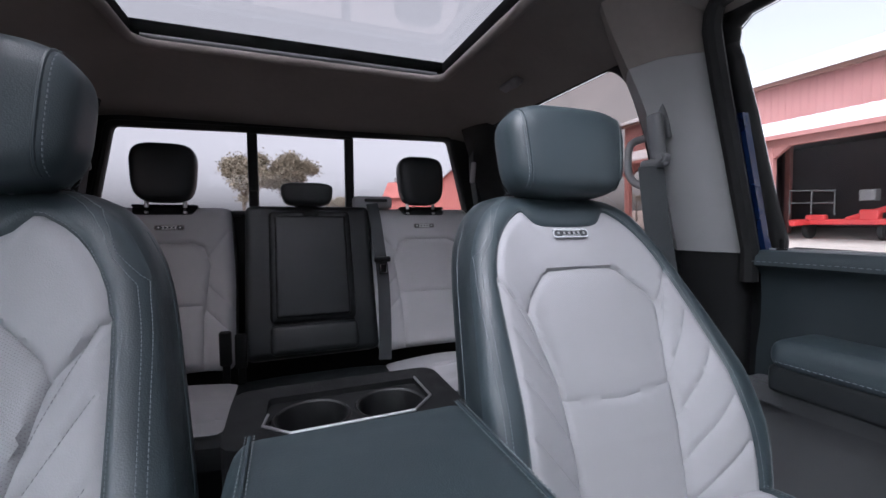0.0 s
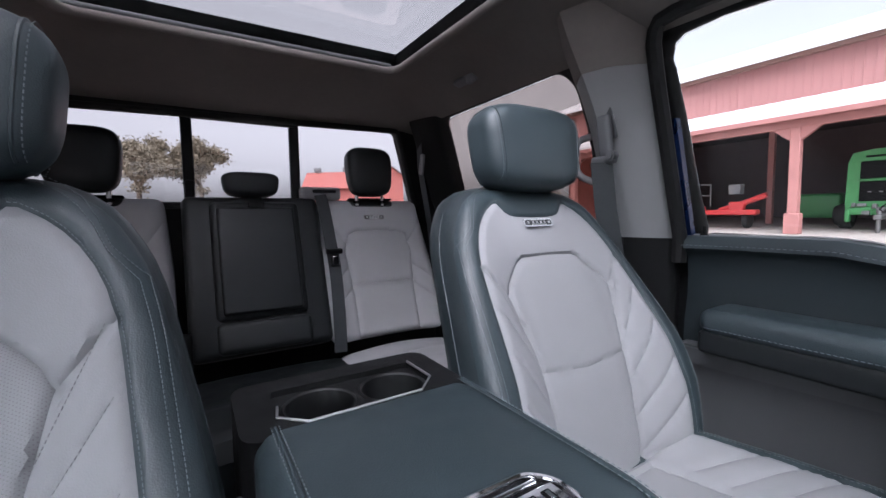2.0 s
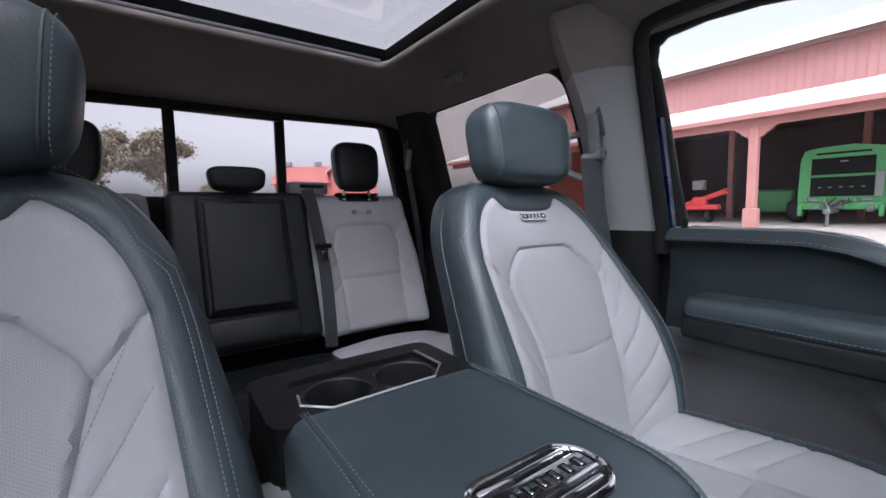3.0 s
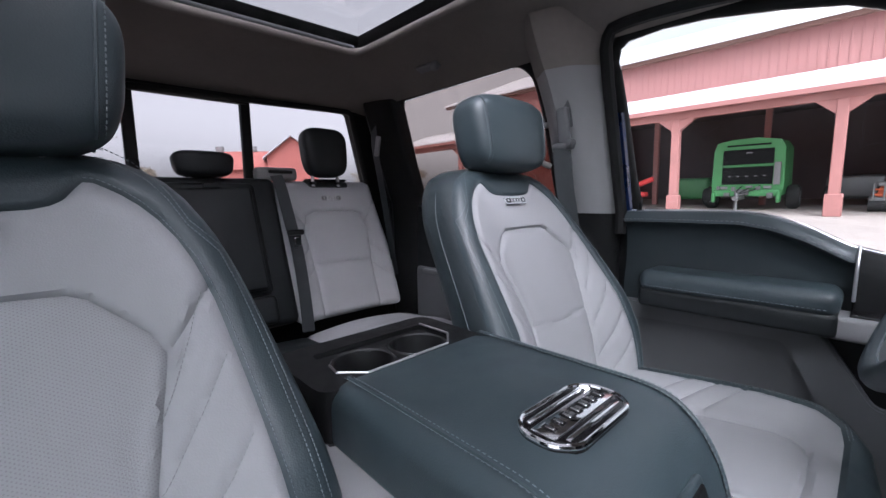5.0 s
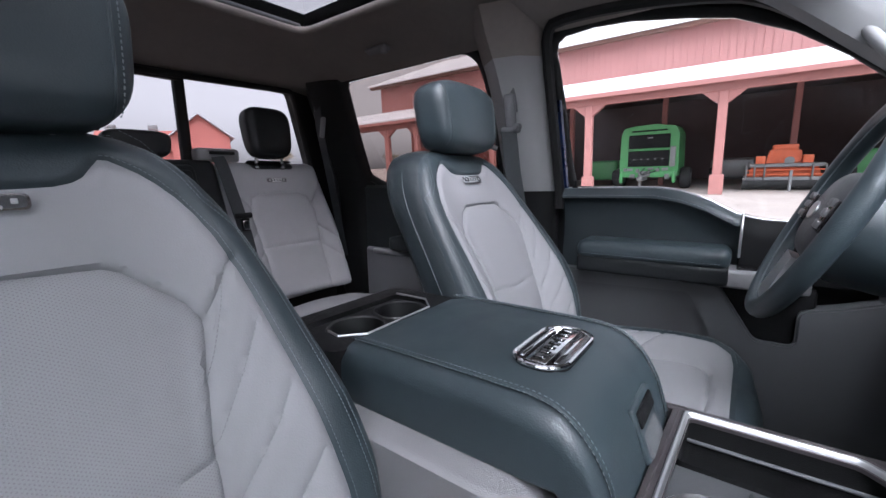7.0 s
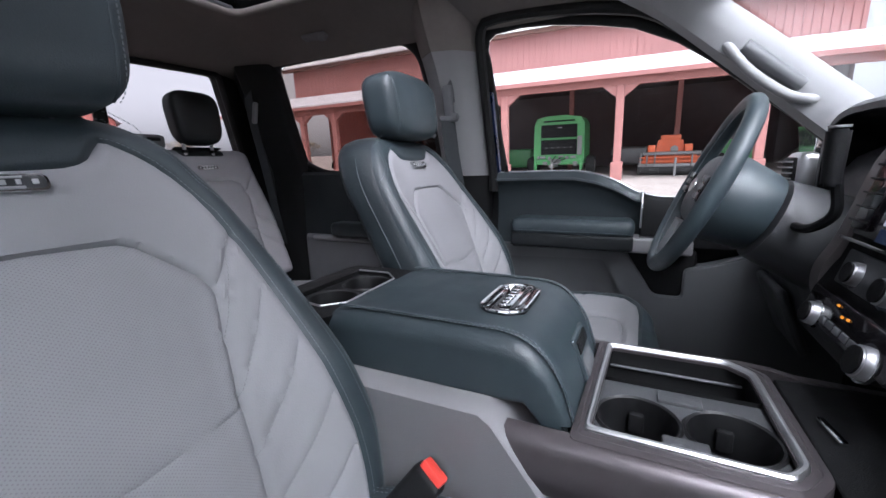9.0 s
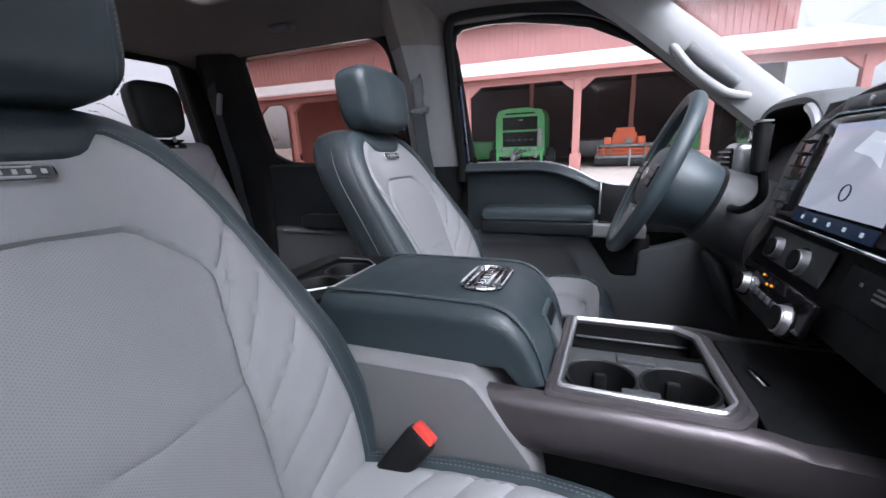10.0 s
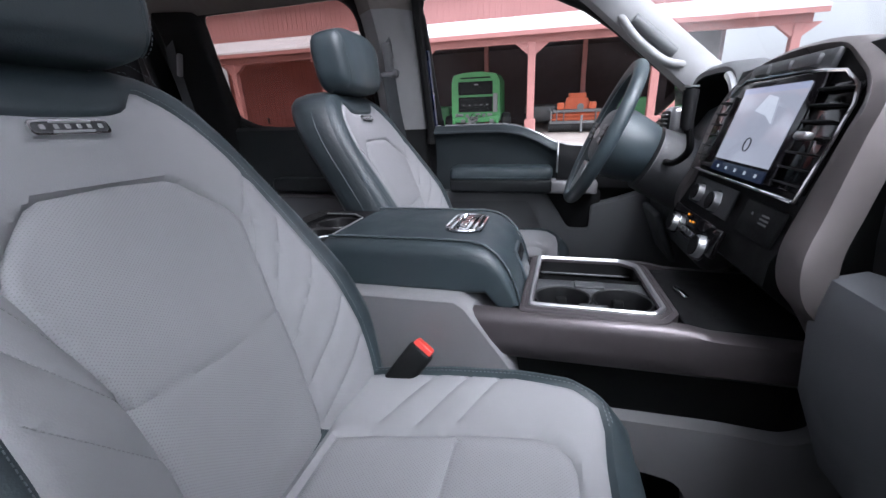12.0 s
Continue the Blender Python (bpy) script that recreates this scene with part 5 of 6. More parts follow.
for s in (1, -1):
    bp = thing("door_pillar", "grey door pillar trim with belt slot", "pillar trim", group="door pillars")
    part("upper_cover", post_trim(0.548, 0.752, 1.435, 1.815, s, 0.055, 0.012, 0.060), PILLAR, bp)
    # Pillar head takes the darker lining colour for the light's falloff.
    part("head_cover", post_trim(0.547, 0.754, 1.815, 1.935, s, 0.056, 0.012, 0.060), LINER, bp, "grey-brown pillar head, toned to the headliner for light falloff")
    part("grab_handle", tube([(MID + s * (x - MID), y, z) for x, y, z in curve_through([(0.755, 0.745, 1.70), (0.737, 0.778, 1.688), (0.735, 0.785, 1.642), (0.744, 0.778, 1.600), (0.775, 0.745, 1.576)], 0.012)], 0.009, 10), PILLAR, bp, "grey loop handle")
    part("lower_cover", post_trim(0.548, 0.735, 0.74, 1.435, s, 0.050, 0.012), BLACK, bp)
    part("belt_slot", rbox((0.008, 0.032, 0.13), (MID + s * (side_x(1.735, 0.066) - MID), 0.645, 1.735), 0.005, 3, Matrix.Rotation(s * radians(-18), 4, "Y")), MIDGREY, bp)
    cp = thing("rear_pillar", "black rear pillar trim", "pillar trim", group="rear pillars")
    part("cover", post_trim(1.415, 1.66, 0.95, 1.88, s, 0.05, 0.02), BLACK, cp)
    part("belt", loft([[(MID + s * (x - MID) + dx, y, z) for dx, y in ((0, y0), (0, y0 + 0.045), (0.002 * s, y0 + 0.045), (0.002 * s, y0))] for x, y0, z in ((0.66, 1.52, 1.80), (0.66, 1.515, 1.70), (0.695, 1.50, 1.45), (0.71, 1.46, 1.15))]), BELT, cp)
    part("belt_guide", rbox((0.018, 0.022, 0.085), (MID + s * (0.650 - MID), 1.50, 1.70), 0.008, 3, Matrix.Rotation(radians(14), 4, "X")), GREY, cp, "grey belt guide")

sbelt = thing("front_seat_belt", "dark grey seat belt hanging from the door pillar", "seat belt", group="front belts")
part("anchor", rbox((0.022, 0.036, 0.098), (0.664, 0.640, 1.674), 0.012, 3, Matrix.Rotation(radians(-10), 4, "Y")), MIDGREY, sbelt, "grey height-adjusting anchor")
part("anchor_ring", join(rbox((0.018, 0.066, 0.020), (0.652, 0.632, 1.618), 0.008, 3), cyl(0.011, 0.024, (0.648, 0.608, 1.625), Matrix.Rotation(radians(90), 4, "Y"), 20, bevel=0.004)), MIDGREY, sbelt)
part("strap", loft([[(x + w * 0.7, y - w * 0.7, z), (x - w * 0.7, y + w * 0.7, z), (x - w * 0.7 + 0.002, y + w * 0.7 + 0.002, z), (x + w * 0.7 + 0.002, y - w * 0.7 + 0.002, z)] for x, y, z, w in ((0.640, 0.630, 1.612, 0.024), (0.648, 0.620, 1.50, 0.024), (0.665, 0.590, 1.30, 0.024), (0.690, 0.56, 1.05, 0.024), (0.71, 0.55, 0.85, 0.024))]), BELT, sbelt)
part("stop_button", cyl(0.009, 0.012, (0.668, 0.605, 1.372), Matrix.Rotation(radians(90), 4, "Y"), 16, bevel=0.003), CHROME, sbelt)
hook = thing("coat_hook", "dark grey coat hook and lamp under the headliner", "hook")
part("plate", rbox((0.03, 0.10, 0.014), (0.588, 1.10, 1.914), 0.006, 3, Matrix.Rotation(radians(20), 4, "Y")), GREY, hook)
part("hook_arm", rbox((0.02, 0.028, 0.026), (0.580, 1.06, 1.906), 0.008, 3), GREY, hook)

# ---- doors ----
door = thing("front_door", "slate leather front door panel with padded armrest", "car door")
BELTLINE = [(0.520, 1.440), (0.40, 1.442), (0.26, 1.442), (0.195, 1.431), (0.133, 1.408), (0.074, 1.376), (0.018, 1.362), (-0.06, 1.358), (-0.30, 1.356), (-0.46, 1.36)]


def door_strip(rows, ys, sign=1):
    """A door skin: rows of (drop below the belt line, distance inboard)."""
    belt_z = lambda y: float(np.interp(-y, [-p[0] for p in BELTLINE], [p[1] for p in BELTLINE]))
    rings = []
    for y in ys:
        z0 = belt_z(y)
        rings.append([(0.838 - dx, y, z0 - dz if dz < 5 else 0) for dz, dx in rows])
    return loft(rings, closed=False)


ys = np.concatenate([np.linspace(0.52, 0.26, 8), np.linspace(0.235, 0.0, 14), np.linspace(-0.04, -0.46, 10)])
back_ys = [y for y in ys if y > 0.06] + [0.06]
front_ys = [0.056] + [y for y in ys if y < 0.05]
part("belt_pad", door_strip([(-0.004, -0.012), (0.0, 0.004), (-0.004, 0.018), (-0.002, 0.032), (0.010, 0.043), (0.025, 0.046)], back_ys), DARK, door, "slate leather belt-line pad")
pan_rows = [(0.025, 0.046), (0.031, 0.036), (0.045, 0.024), (0.09, 0.018), (0.14, 0.018), (0.19, 0.026), (0.30, 0.03)]
# Panel colour carries the shade below the belt pad.
part("upper_panel", door_strip(pan_rows, back_ys), SIDE_SHADED, door, "slate leather upper panel, darkened for shade")
part("belt_pad", door_strip([(-0.004, -0.012), (0.0, 0.004), (-0.004, 0.018), (-0.002, 0.032), (0.012, 0.043), (0.05, 0.050), (0.10, 0.048), (0.14, 0.044)], front_ys), BLACK, door, "black sill by the mirror")
belt_line = curve_through([(0.795, y, float(np.interp(-y, [-p[0] for p in BELTLINE], [p[1] for p in BELTLINE])) - 0.022) for y in back_ys], 0.02)
part("stitching", stitches([q + np.array([-0.006, 0, 0.004]) for q in belt_line], (-1, 0, 0.3), 0.006, 0.010), THREAD, door, "pale stitch line")
part("trim", tube([(0.835 - dx, 0.058, 1.372 - dz) for dz, dx in ((-0.006, 0.0), (-0.006, 0.03), (0.012, 0.046), (0.05, 0.05), (0.10, 0.05))], 0.0032, 8), SILVER, door, "bright strip across the sill")
part("sill_edge", tube([(0.830, y, z + 0.004) for y, z in curve_through([(a, b) for a, b in BELTLINE], 0.03)], 0.003, 6), SILVER, door, "thin bright window edge")
part("lock_pin", join(cyl(0.0045, 0.022, (0.826, 0.492, 1.455), seg=12, bevel=0.0015), cyl(0.009, 0.004, (0.826, 0.492, 1.445), seg=16)), BLACK, door)
# padded armrest
ar = part("armrest", rbox((0.126, 0.375, 0.054), (0.775, 0.260, 1.272), 0.024, 6), DARK, door, "padded slate leather armrest")
part("stitching", stitches([(0.7118, y, 1.262) for y in np.linspace(0.43, 0.09, 40)], (-1, 0, 0), 0.005, 0.008), THREAD, ar)
# Lower half darkened as the shade under the pad's edge.
part("under_pad", rbox((0.120, 0.372, 0.048), (0.776, 0.260, 1.230), 0.010, 3), DARK_SHADED, ar, "dark lower half of the armrest, toned as shade")
part("grip", rbox((0.085, 0.185, 0.046), (0.768, 0.012, 1.226), 0.009, 3), GREY, door, "satin grey pull handle")
part("switch_plate", rbox((0.05, 0.10, 0.006), (0.768, 0.01, 1.251), 0.002, 2), GLOSS, door, "black switch plate")
part("handle_recess", rbox((0.05, 0.20, 0.16), (0.812, 0.0, 1.13), 0.015, 2), BLACK, door)


def door_plate(ring, x, bow, r=0.016, depth=0.05):
    got = sheet([("w", rounded(ring, r, 4))], 0.05, lambda p: np.array([(x + bow * math.sin(z * 9), y, z) for y, z in p]))["w"]
    ext = bmesh.ops.extrude_face_region(got, geom=list(got.faces))
    bmesh.ops.translate(got, vec=(depth, 0, 0), verts=[v for v in ext["geom"] if isinstance(v, bmesh.types.BMVert)])
    rim = [e for e in got.edges if e.is_boundary is False and len(e.link_faces) == 2 and e.calc_face_angle(0) > 1.2 and min(v.co.x for v in e.verts) < x + 0.03]
    bmesh.ops.bevel(got, geom=rim, offset=0.005, segments=2, affect="EDGES")
    return got


part("lower_panel", door_plate([(0.52, 1.175), (0.14, 1.185), (0.08, 1.05), (0.08, 0.80), (0.52, 0.80)], 0.793, 0.005), DOORGREY, door, "grey plastic lower panel")
part("lower_frame", door_plate([(0.52, 1.200), (0.094, 1.200), (0.010, 1.067), (-0.066, 1.067), (-0.066, 1.155), (-0.14, 1.175), (-0.40, 1.27), (-0.46, 1.27), (-0.46, 0.80), (0.095, 0.80), (0.100, 1.052), (0.158, 1.168), (0.52, 1.156)], 0.774, 0.004), MIDGREY, door, "raised grey door frame")
part("pocket", rbox((0.04, 0.36, 0.14), (0.785, 0.29, 0.92), 0.018, 3), DOORGREY, door, "grey map pocket")
part("mirror_sail", loft([[(0.80 + d, -0.36, 1.365), (0.80 + d, -0.46, 1.365), (0.79 + d, -0.47, 1.45), (0.765 + d, -0.37, 1.52)] for d in (0, 0.03)]), BLACK, door, "black mirror sail")
rdoor = thing("rear_door", "dark rear door panel with grey pull", "car door")
part("upper_panel", loft([[(0.838 - dx, y, z) for dx, z in ((0.0, 1.452), (0.03, 1.458), (0.045, 1.445), (0.04, 1.40), (0.045, 1.25), (0.05, 1.18))] for y in (0.74, 1.0, 1.2, 1.30, 1.42)], closed=False), DARK_SHADED, rdoor)
part("armrest", rbox((0.09, 0.34, 0.06), (0.77, 1.06, 1.22), 0.02, 3), DARK_SHADED, rdoor)
part("grip", rbox((0.06, 0.14, 0.022), (0.76, 0.86, 1.265), 0.008, 3), GREY, rdoor, "grey pull handle")
part("lower_panel", rbox((0.05, 0.68, 0.38), (0.80, 1.08, 1.0), 0.02, 3), MIDGREY, rdoor)
part("rib", rbox((0.02, 0.60, 0.02), (0.772, 1.06, 1.175), 0.008, 3), GREY, rdoor)
part("trim", tube([(0.80, 0.98, 1.458), (0.790, 0.985, 1.43), (0.788, 1.0, 1.35), (0.786, 1.0, 1.28)], 0.004, 6), SILVER, rdoor, "thin bright strip")
part("lock_pin", cyl(0.0045, 0.024, (0.815, 1.26, 1.485), seg=12, bevel=0.0015), BLACK, rdoor)

# rear-view mirror on the door, outside
mir = thing("wing_mirror", "black door mirror outside the front window", "mirror")
part("shell", rbox((0.18, 0.09, 0.16), (1.04, -0.42, 1.42), 0.03, 4), BLACK, mir)
part("cap", rbox((0.18, 0.09, 0.10), (1.04, -0.43, 1.55), 0.03, 4), BLUE, mir, "blue painted mirror cap")
part("mirror_glass", rbox((0.15, 0.004, 0.15), (1.04, -0.372, 1.49), 0.002, 1), CHROME, mir)
part("arm", rbox((0.16, 0.05, 0.05), (0.92, -0.43, 1.40), 0.015, 3), BLACK, mir)


# ---- outside ----
SLOPE = pose(0, 0, 0, 0, -2.0, 0)
# Barn red is washed towards pink so the colour carries the haze.
RED = material("hazed_red_barn_metal", (0.38, 0.178, 0.165), 0.55, vary=0.10, scale=1.5, bump=0.3, bump_scale=20)
RED_WOOD = material("red_painted_timber", (0.39, 0.172, 0.155), 0.7, vary=0.15, scale=4, bump=0.4, bump_scale=40)
ROOFW = material("white_metal_roof", (0.72, 0.73, 0.75), 0.45, vary=0.06, scale=1.5)
ROOFG = material("dull_grey_metal_roof", (0.40, 0.40, 0.42), 0.6, vary=0.08, scale=1.5)
SOFFIT = material("brown_soffit", (0.14, 0.07, 0.055), 0.8, vary=0.2, scale=3)
GRAVEL = material("pale_gravel", (0.36, 0.31, 0.28), 0.95, vary=0.18, scale=6, bump=0.6, bump_scale=30)
# Dark for the shed's inner shade, then lifted for haze on the window.
SHED = material("shaded_shed_wall", (0.13, 0.095, 0.095), 0.85, vary=0.2, scale=2)
GREEN = material("green_machine_paint", (0.08, 0.30, 0.10), 0.4, vary=0.10, scale=6)
ORANGE = material("orange_red_machine_paint", (0.62, 0.13, 0.05), 0.45, vary=0.15, scale=6)
REDM = material("red_machine_paint", (0.60, 0.05, 0.05), 0.45, vary=0.15, scale=6)
STEEL = material("dull_steel", (0.22, 0.22, 0.22), 0.5, 0.7, vary=0.2, scale=10)
TYRE = material("tyre_rubber", (0.02, 0.02, 0.02), 0.8, vary=0.2, scale=20)
# Leaf brown lightened to hold the distance haze.
LEAF = material("hazed_autumn_leaves", (0.22, 0.19, 0.135), 0.8, vary=0.35, scale=1.2)
BARK = material("grey_bark", (0.12, 0.10, 0.085), 0.9, vary=0.3, scale=8)
CLADH = material("red_house_boards", (0.36, 0.115, 0.095), 0.7, vary=0.10, scale=2)


def outside(name, label, category, x=0, y=0, z=0, rz=0, group="", kind=""):
    ob = tagged(new(name), label, category, group, kind)
    ob.matrix_world = SLOPE @ pose(x, y, z, 0, 0, rz)
    return ob


g = bmesh.new()
n = 40
vs = [[g.verts.new((-900 + 1800 * i / n, -900 + 1800 * j / n, 0)) for j in range(n + 1)] for i in range(n + 1)]
for i in range(n):
    for j in range(n):
        g.faces.new((vs[i][j], vs[i + 1][j], vs[i + 1][j + 1], vs[i][j + 1]))
ground = tagged(link_mesh("ground", g, GRAVEL), "pale gravel yard", "ground", kind="structure")
ground.matrix_world = SLOPE

BX, WX = 18.5, 22.0
barn = outside("barn", "red metal-clad barn with white roofed open lean-to", "barn")
# upper wall of vertical ribbed sheets
Y0, Y1 = -7.3, 22.0
part("wall", rbox((0.15, Y1 - Y0, 2.3), (WX + 0.08, (Y0 + Y1) / 2, 6.05), 0), RED, barn)
rib = rbox((0.03, 0.05, 1.95), (WX - 0.012, 0, 6.1), 0.008, 1)
rib_me = bpy.data.meshes.new("rib")
rib.to_mesh(rib_me)
rib.free()
rib_me.materials.append(RED)
y = Y0 + 0.15
while y < Y1:
    r = new("rib", rib_me)
    r.parent = barn
    r.location = (0, y, 0)
    y += 0.30
part("fascia", rbox((0.25, Y1 - Y0 + 1.2, 0.22), (WX - 0.35, (Y0 + Y1) / 2, 7.12), 0.02, 1), SOFFIT, barn)
part("roof", loft([[(WX - 0.55, yy, 7.18), (WX - 0.55, yy, 7.26), (WX + 9, yy, 10.6), (WX + 18, yy, 7.2), (WX + 18, yy, 7.1), (WX + 9, yy, 10.45)] for yy in (Y0 - 0.7, Y1 + 0.7)]), ROOFW, barn, "white metal main roof")
part("end_wall", loft([[(WX, yy, 4.9), (WX, yy, 7.15), (WX + 9, yy, 10.45), (WX + 17.5, yy, 7.1), (WX + 17.5, yy, 4.9)] for yy in (Y0, Y0 + 0.15)]), RED, barn)
part("end_wall", loft([[(WX, yy, 4.9), (WX, yy, 7.15), (WX + 9, yy, 10.45), (WX + 17.5, yy, 7.1), (WX + 17.5, yy, 4.9)] for yy in (Y1 - 0.15, Y1)]), RED, barn)
# lean-to
L0, L1 = -9.0, 25.0
part("lean_to_roof", loft([[(BX - 0.45, yy, 4.22), (BX - 0.45, yy, 4.30), (WX, yy, 5.42), (WX, yy, 5.32)] for yy in (L0, L1)]), ROOFW, barn, "white metal lean-to roof")
for yy in np.arange(L0 + 0.3, L1, 0.6):
    part("roof_seam", loft([[(BX - 0.45, yy + d, 4.30), (BX - 0.45, yy + d, 4.325), (WX, yy + d, 5.445), (WX, yy + d, 5.42)] for d in (-0.02, 0.02)]), ROOFW, barn)
part("eave_board", rbox((0.06, L1 - L0, 0.18), (BX - 0.42, (L0 + L1) / 2, 4.13), 0.01, 1), RED_WOOD, barn, "red painted eave board")
part("beam", rbox((0.25, L1 - L0 - 0.6, 0.30), (BX, (L0 + L1) / 2, 3.93), 0.02, 1), RED_WOOD, barn, "red painted timber beam")
part("soffit", loft([[(BX - 0.4, yy, 4.08), (BX - 0.4, yy, 4.13), (WX, yy, 5.24), (WX, yy, 5.19)] for yy in (L0, L1)]), SOFFIT, barn)
for yy in (-8.3, -3.75, 1.08, 5.95, 10.85, 15.9, 18.25):
    ps = part("post", rbox((0.30, 0.30, 3.80), (BX, yy, 1.90), 0.02, 1), RED_WOOD, barn, "red painted timber post")
    for s in (-1, 1):
        part("knee_brace", loft([[(BX + d, yy + s * 0.10, 3.30), (BX + d, yy + s * 0.72, 3.80), (BX + d, yy + s * 0.10, 3.80)] for d in (-0.10, 0.10)]), RED_WOOD, ps)
    part("kick_board", rbox((0.36, 0.46, 0.75), (BX, yy, 0.375), 0.02, 1), RED_WOOD, ps)
for yy in (3.9, 8.8, -1.4, 13.5):
    part("inner_post", rbox((0.25, 0.25, 5.0), (WX + 2.5, yy, 2.5), 0.02, 1), RED_WOOD, barn)
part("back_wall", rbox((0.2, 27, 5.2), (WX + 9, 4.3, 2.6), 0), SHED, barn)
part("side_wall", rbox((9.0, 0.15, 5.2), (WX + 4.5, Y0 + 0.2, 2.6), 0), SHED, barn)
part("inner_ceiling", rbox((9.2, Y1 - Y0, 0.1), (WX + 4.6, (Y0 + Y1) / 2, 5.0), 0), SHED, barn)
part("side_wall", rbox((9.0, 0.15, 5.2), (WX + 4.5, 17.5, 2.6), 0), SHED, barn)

part("bay_wall", rbox((0.12, 6.3, 4.95), (WX + 0.02, 16.15, 2.47), 0), CLADH, barn, "closed red boarded bay under the lean-to")
for yy in np.arange(13.15, 19.2, 0.30):
    part("board", rbox((0.025, 0.24, 4.9), (WX - 0.05, yy, 2.46), 0.006, 1), CLADH, barn)

# machines under the roof
bal = outside("baler", "green round baler with dark panels on tyres", "baler", 21.0, 3.95, 0, 0)
part("shell", loft([[(x, yy, zz) for yy, zz in ((-1.2, 0.62), (-1.25, 1.0), (-1.22, 2.55), (-1.05, 2.85), (-0.3, 2.98), (0.6, 2.95), (1.1, 2.85), (1.22, 2.5), (1.25, 1.0), (1.2, 0.62))] for x in (0.0, 0.3, 1.9, 2.1)]), GREEN, bal, "green sheet-metal shell")
part("window_panel", rbox((0.06, 1.75, 0.62), (-0.01, 0, 2.22), 0.02, 1), BLACK, bal)
part("window_panel", rbox((0.06, 1.75, 0.72), (-0.01, 0, 1.44), 0.02, 1), BLACK, bal)
part("rail", rbox((0.08, 1.85, 0.06), (-0.04, 0, 1.86), 0.01, 1), GREEN, bal)
for i in range(5):
    part("marker", rbox((0.02, 0.10, 0.04), (-0.045, -0.6 + 0.3 * i, 1.42), 0), PILLAR, bal)
part("lower_frame", rbox((0.35, 2.3, 0.28), (0.0, 0, 0.72), 0.05, 2), GREEN, bal)
part("drawbar", join(rbox((1.3, 0.22, 0.18), (-0.65, 0.1, 0.55), 0.03, 1), rbox((0.2, 0.5, 0.25), (-0.2, 0.1, 0.75), 0.03, 1)), STEEL, bal)
part("jack", cyl(0.06, 0.75, (-1.1, 0.1, 0.38), seg=12), STEEL, bal)
for s in (-1, 1):
    part("lamp", rbox((0.06, 0.26, 0.12), (-0.16, s * 0.75, 0.95), 0.02, 1), PILLAR, bal, "pale rectangular lamp")
    part("bracket", rbox((0.25, 0.14, 0.45), (-0.1, s * 1.12, 0.55), 0.03, 1), GREEN, bal)
    w = part("wheel", cyl(0.50, 0.42, (1.1, s * 1.45, 0.50), Matrix.Rotation(radians(90), 4, "X"), 28, bevel=0.06), TYRE, bal)
    part("wheel_rim", cyl(0.26, 0.44, (1.1, s * 1.45, 0.50), Matrix.Rotation(radians(90), 4, "X"), 20), STEEL, w)
for yy, zz, w, h in ((-0.85, 0.62, 0.20, 0.22), (-0.45, 0.92, 0.16, 0.14), (-0.15, 0.98, 0.24, 0.10), (0.40, 0.90, 0.14, 0.18), (0.62, 0.66, 0.22, 0.16), (0.95, 0.95, 0.12, 0.16)):
    part("fitting", rbox((0.16, w, h), (-0.20, yy, zz), 0.03, 2), STEEL, bal, "dull steel fitting")
for k in range(3):
    part("hose", tube(curve_through([(-0.12, -0.5 + 0.3 * k, 1.02), (-0.30, -0.35 + 0.28 * k, 0.86), (-0.45, -0.1 + 0.16 * k, 0.78), (-0.62, 0.08, 0.70)], 0.1), 0.022, 6), TYRE, bal)
part("top_slot", rbox((0.05, 1.5, 0.07), (-0.01, 0, 2.70), 0.01, 1), BLACK, bal)
part("decal", rbox((0.02, 0.22, 0.05), (-0.045, -0.05, 2.38), 0), PILLAR, bal, "small pale decal")
part("hose_box", rbox((0.08, 0.22, 0.9), (-0.08, -1.02, 1.5), 0.03, 2), PILLAR, bal)


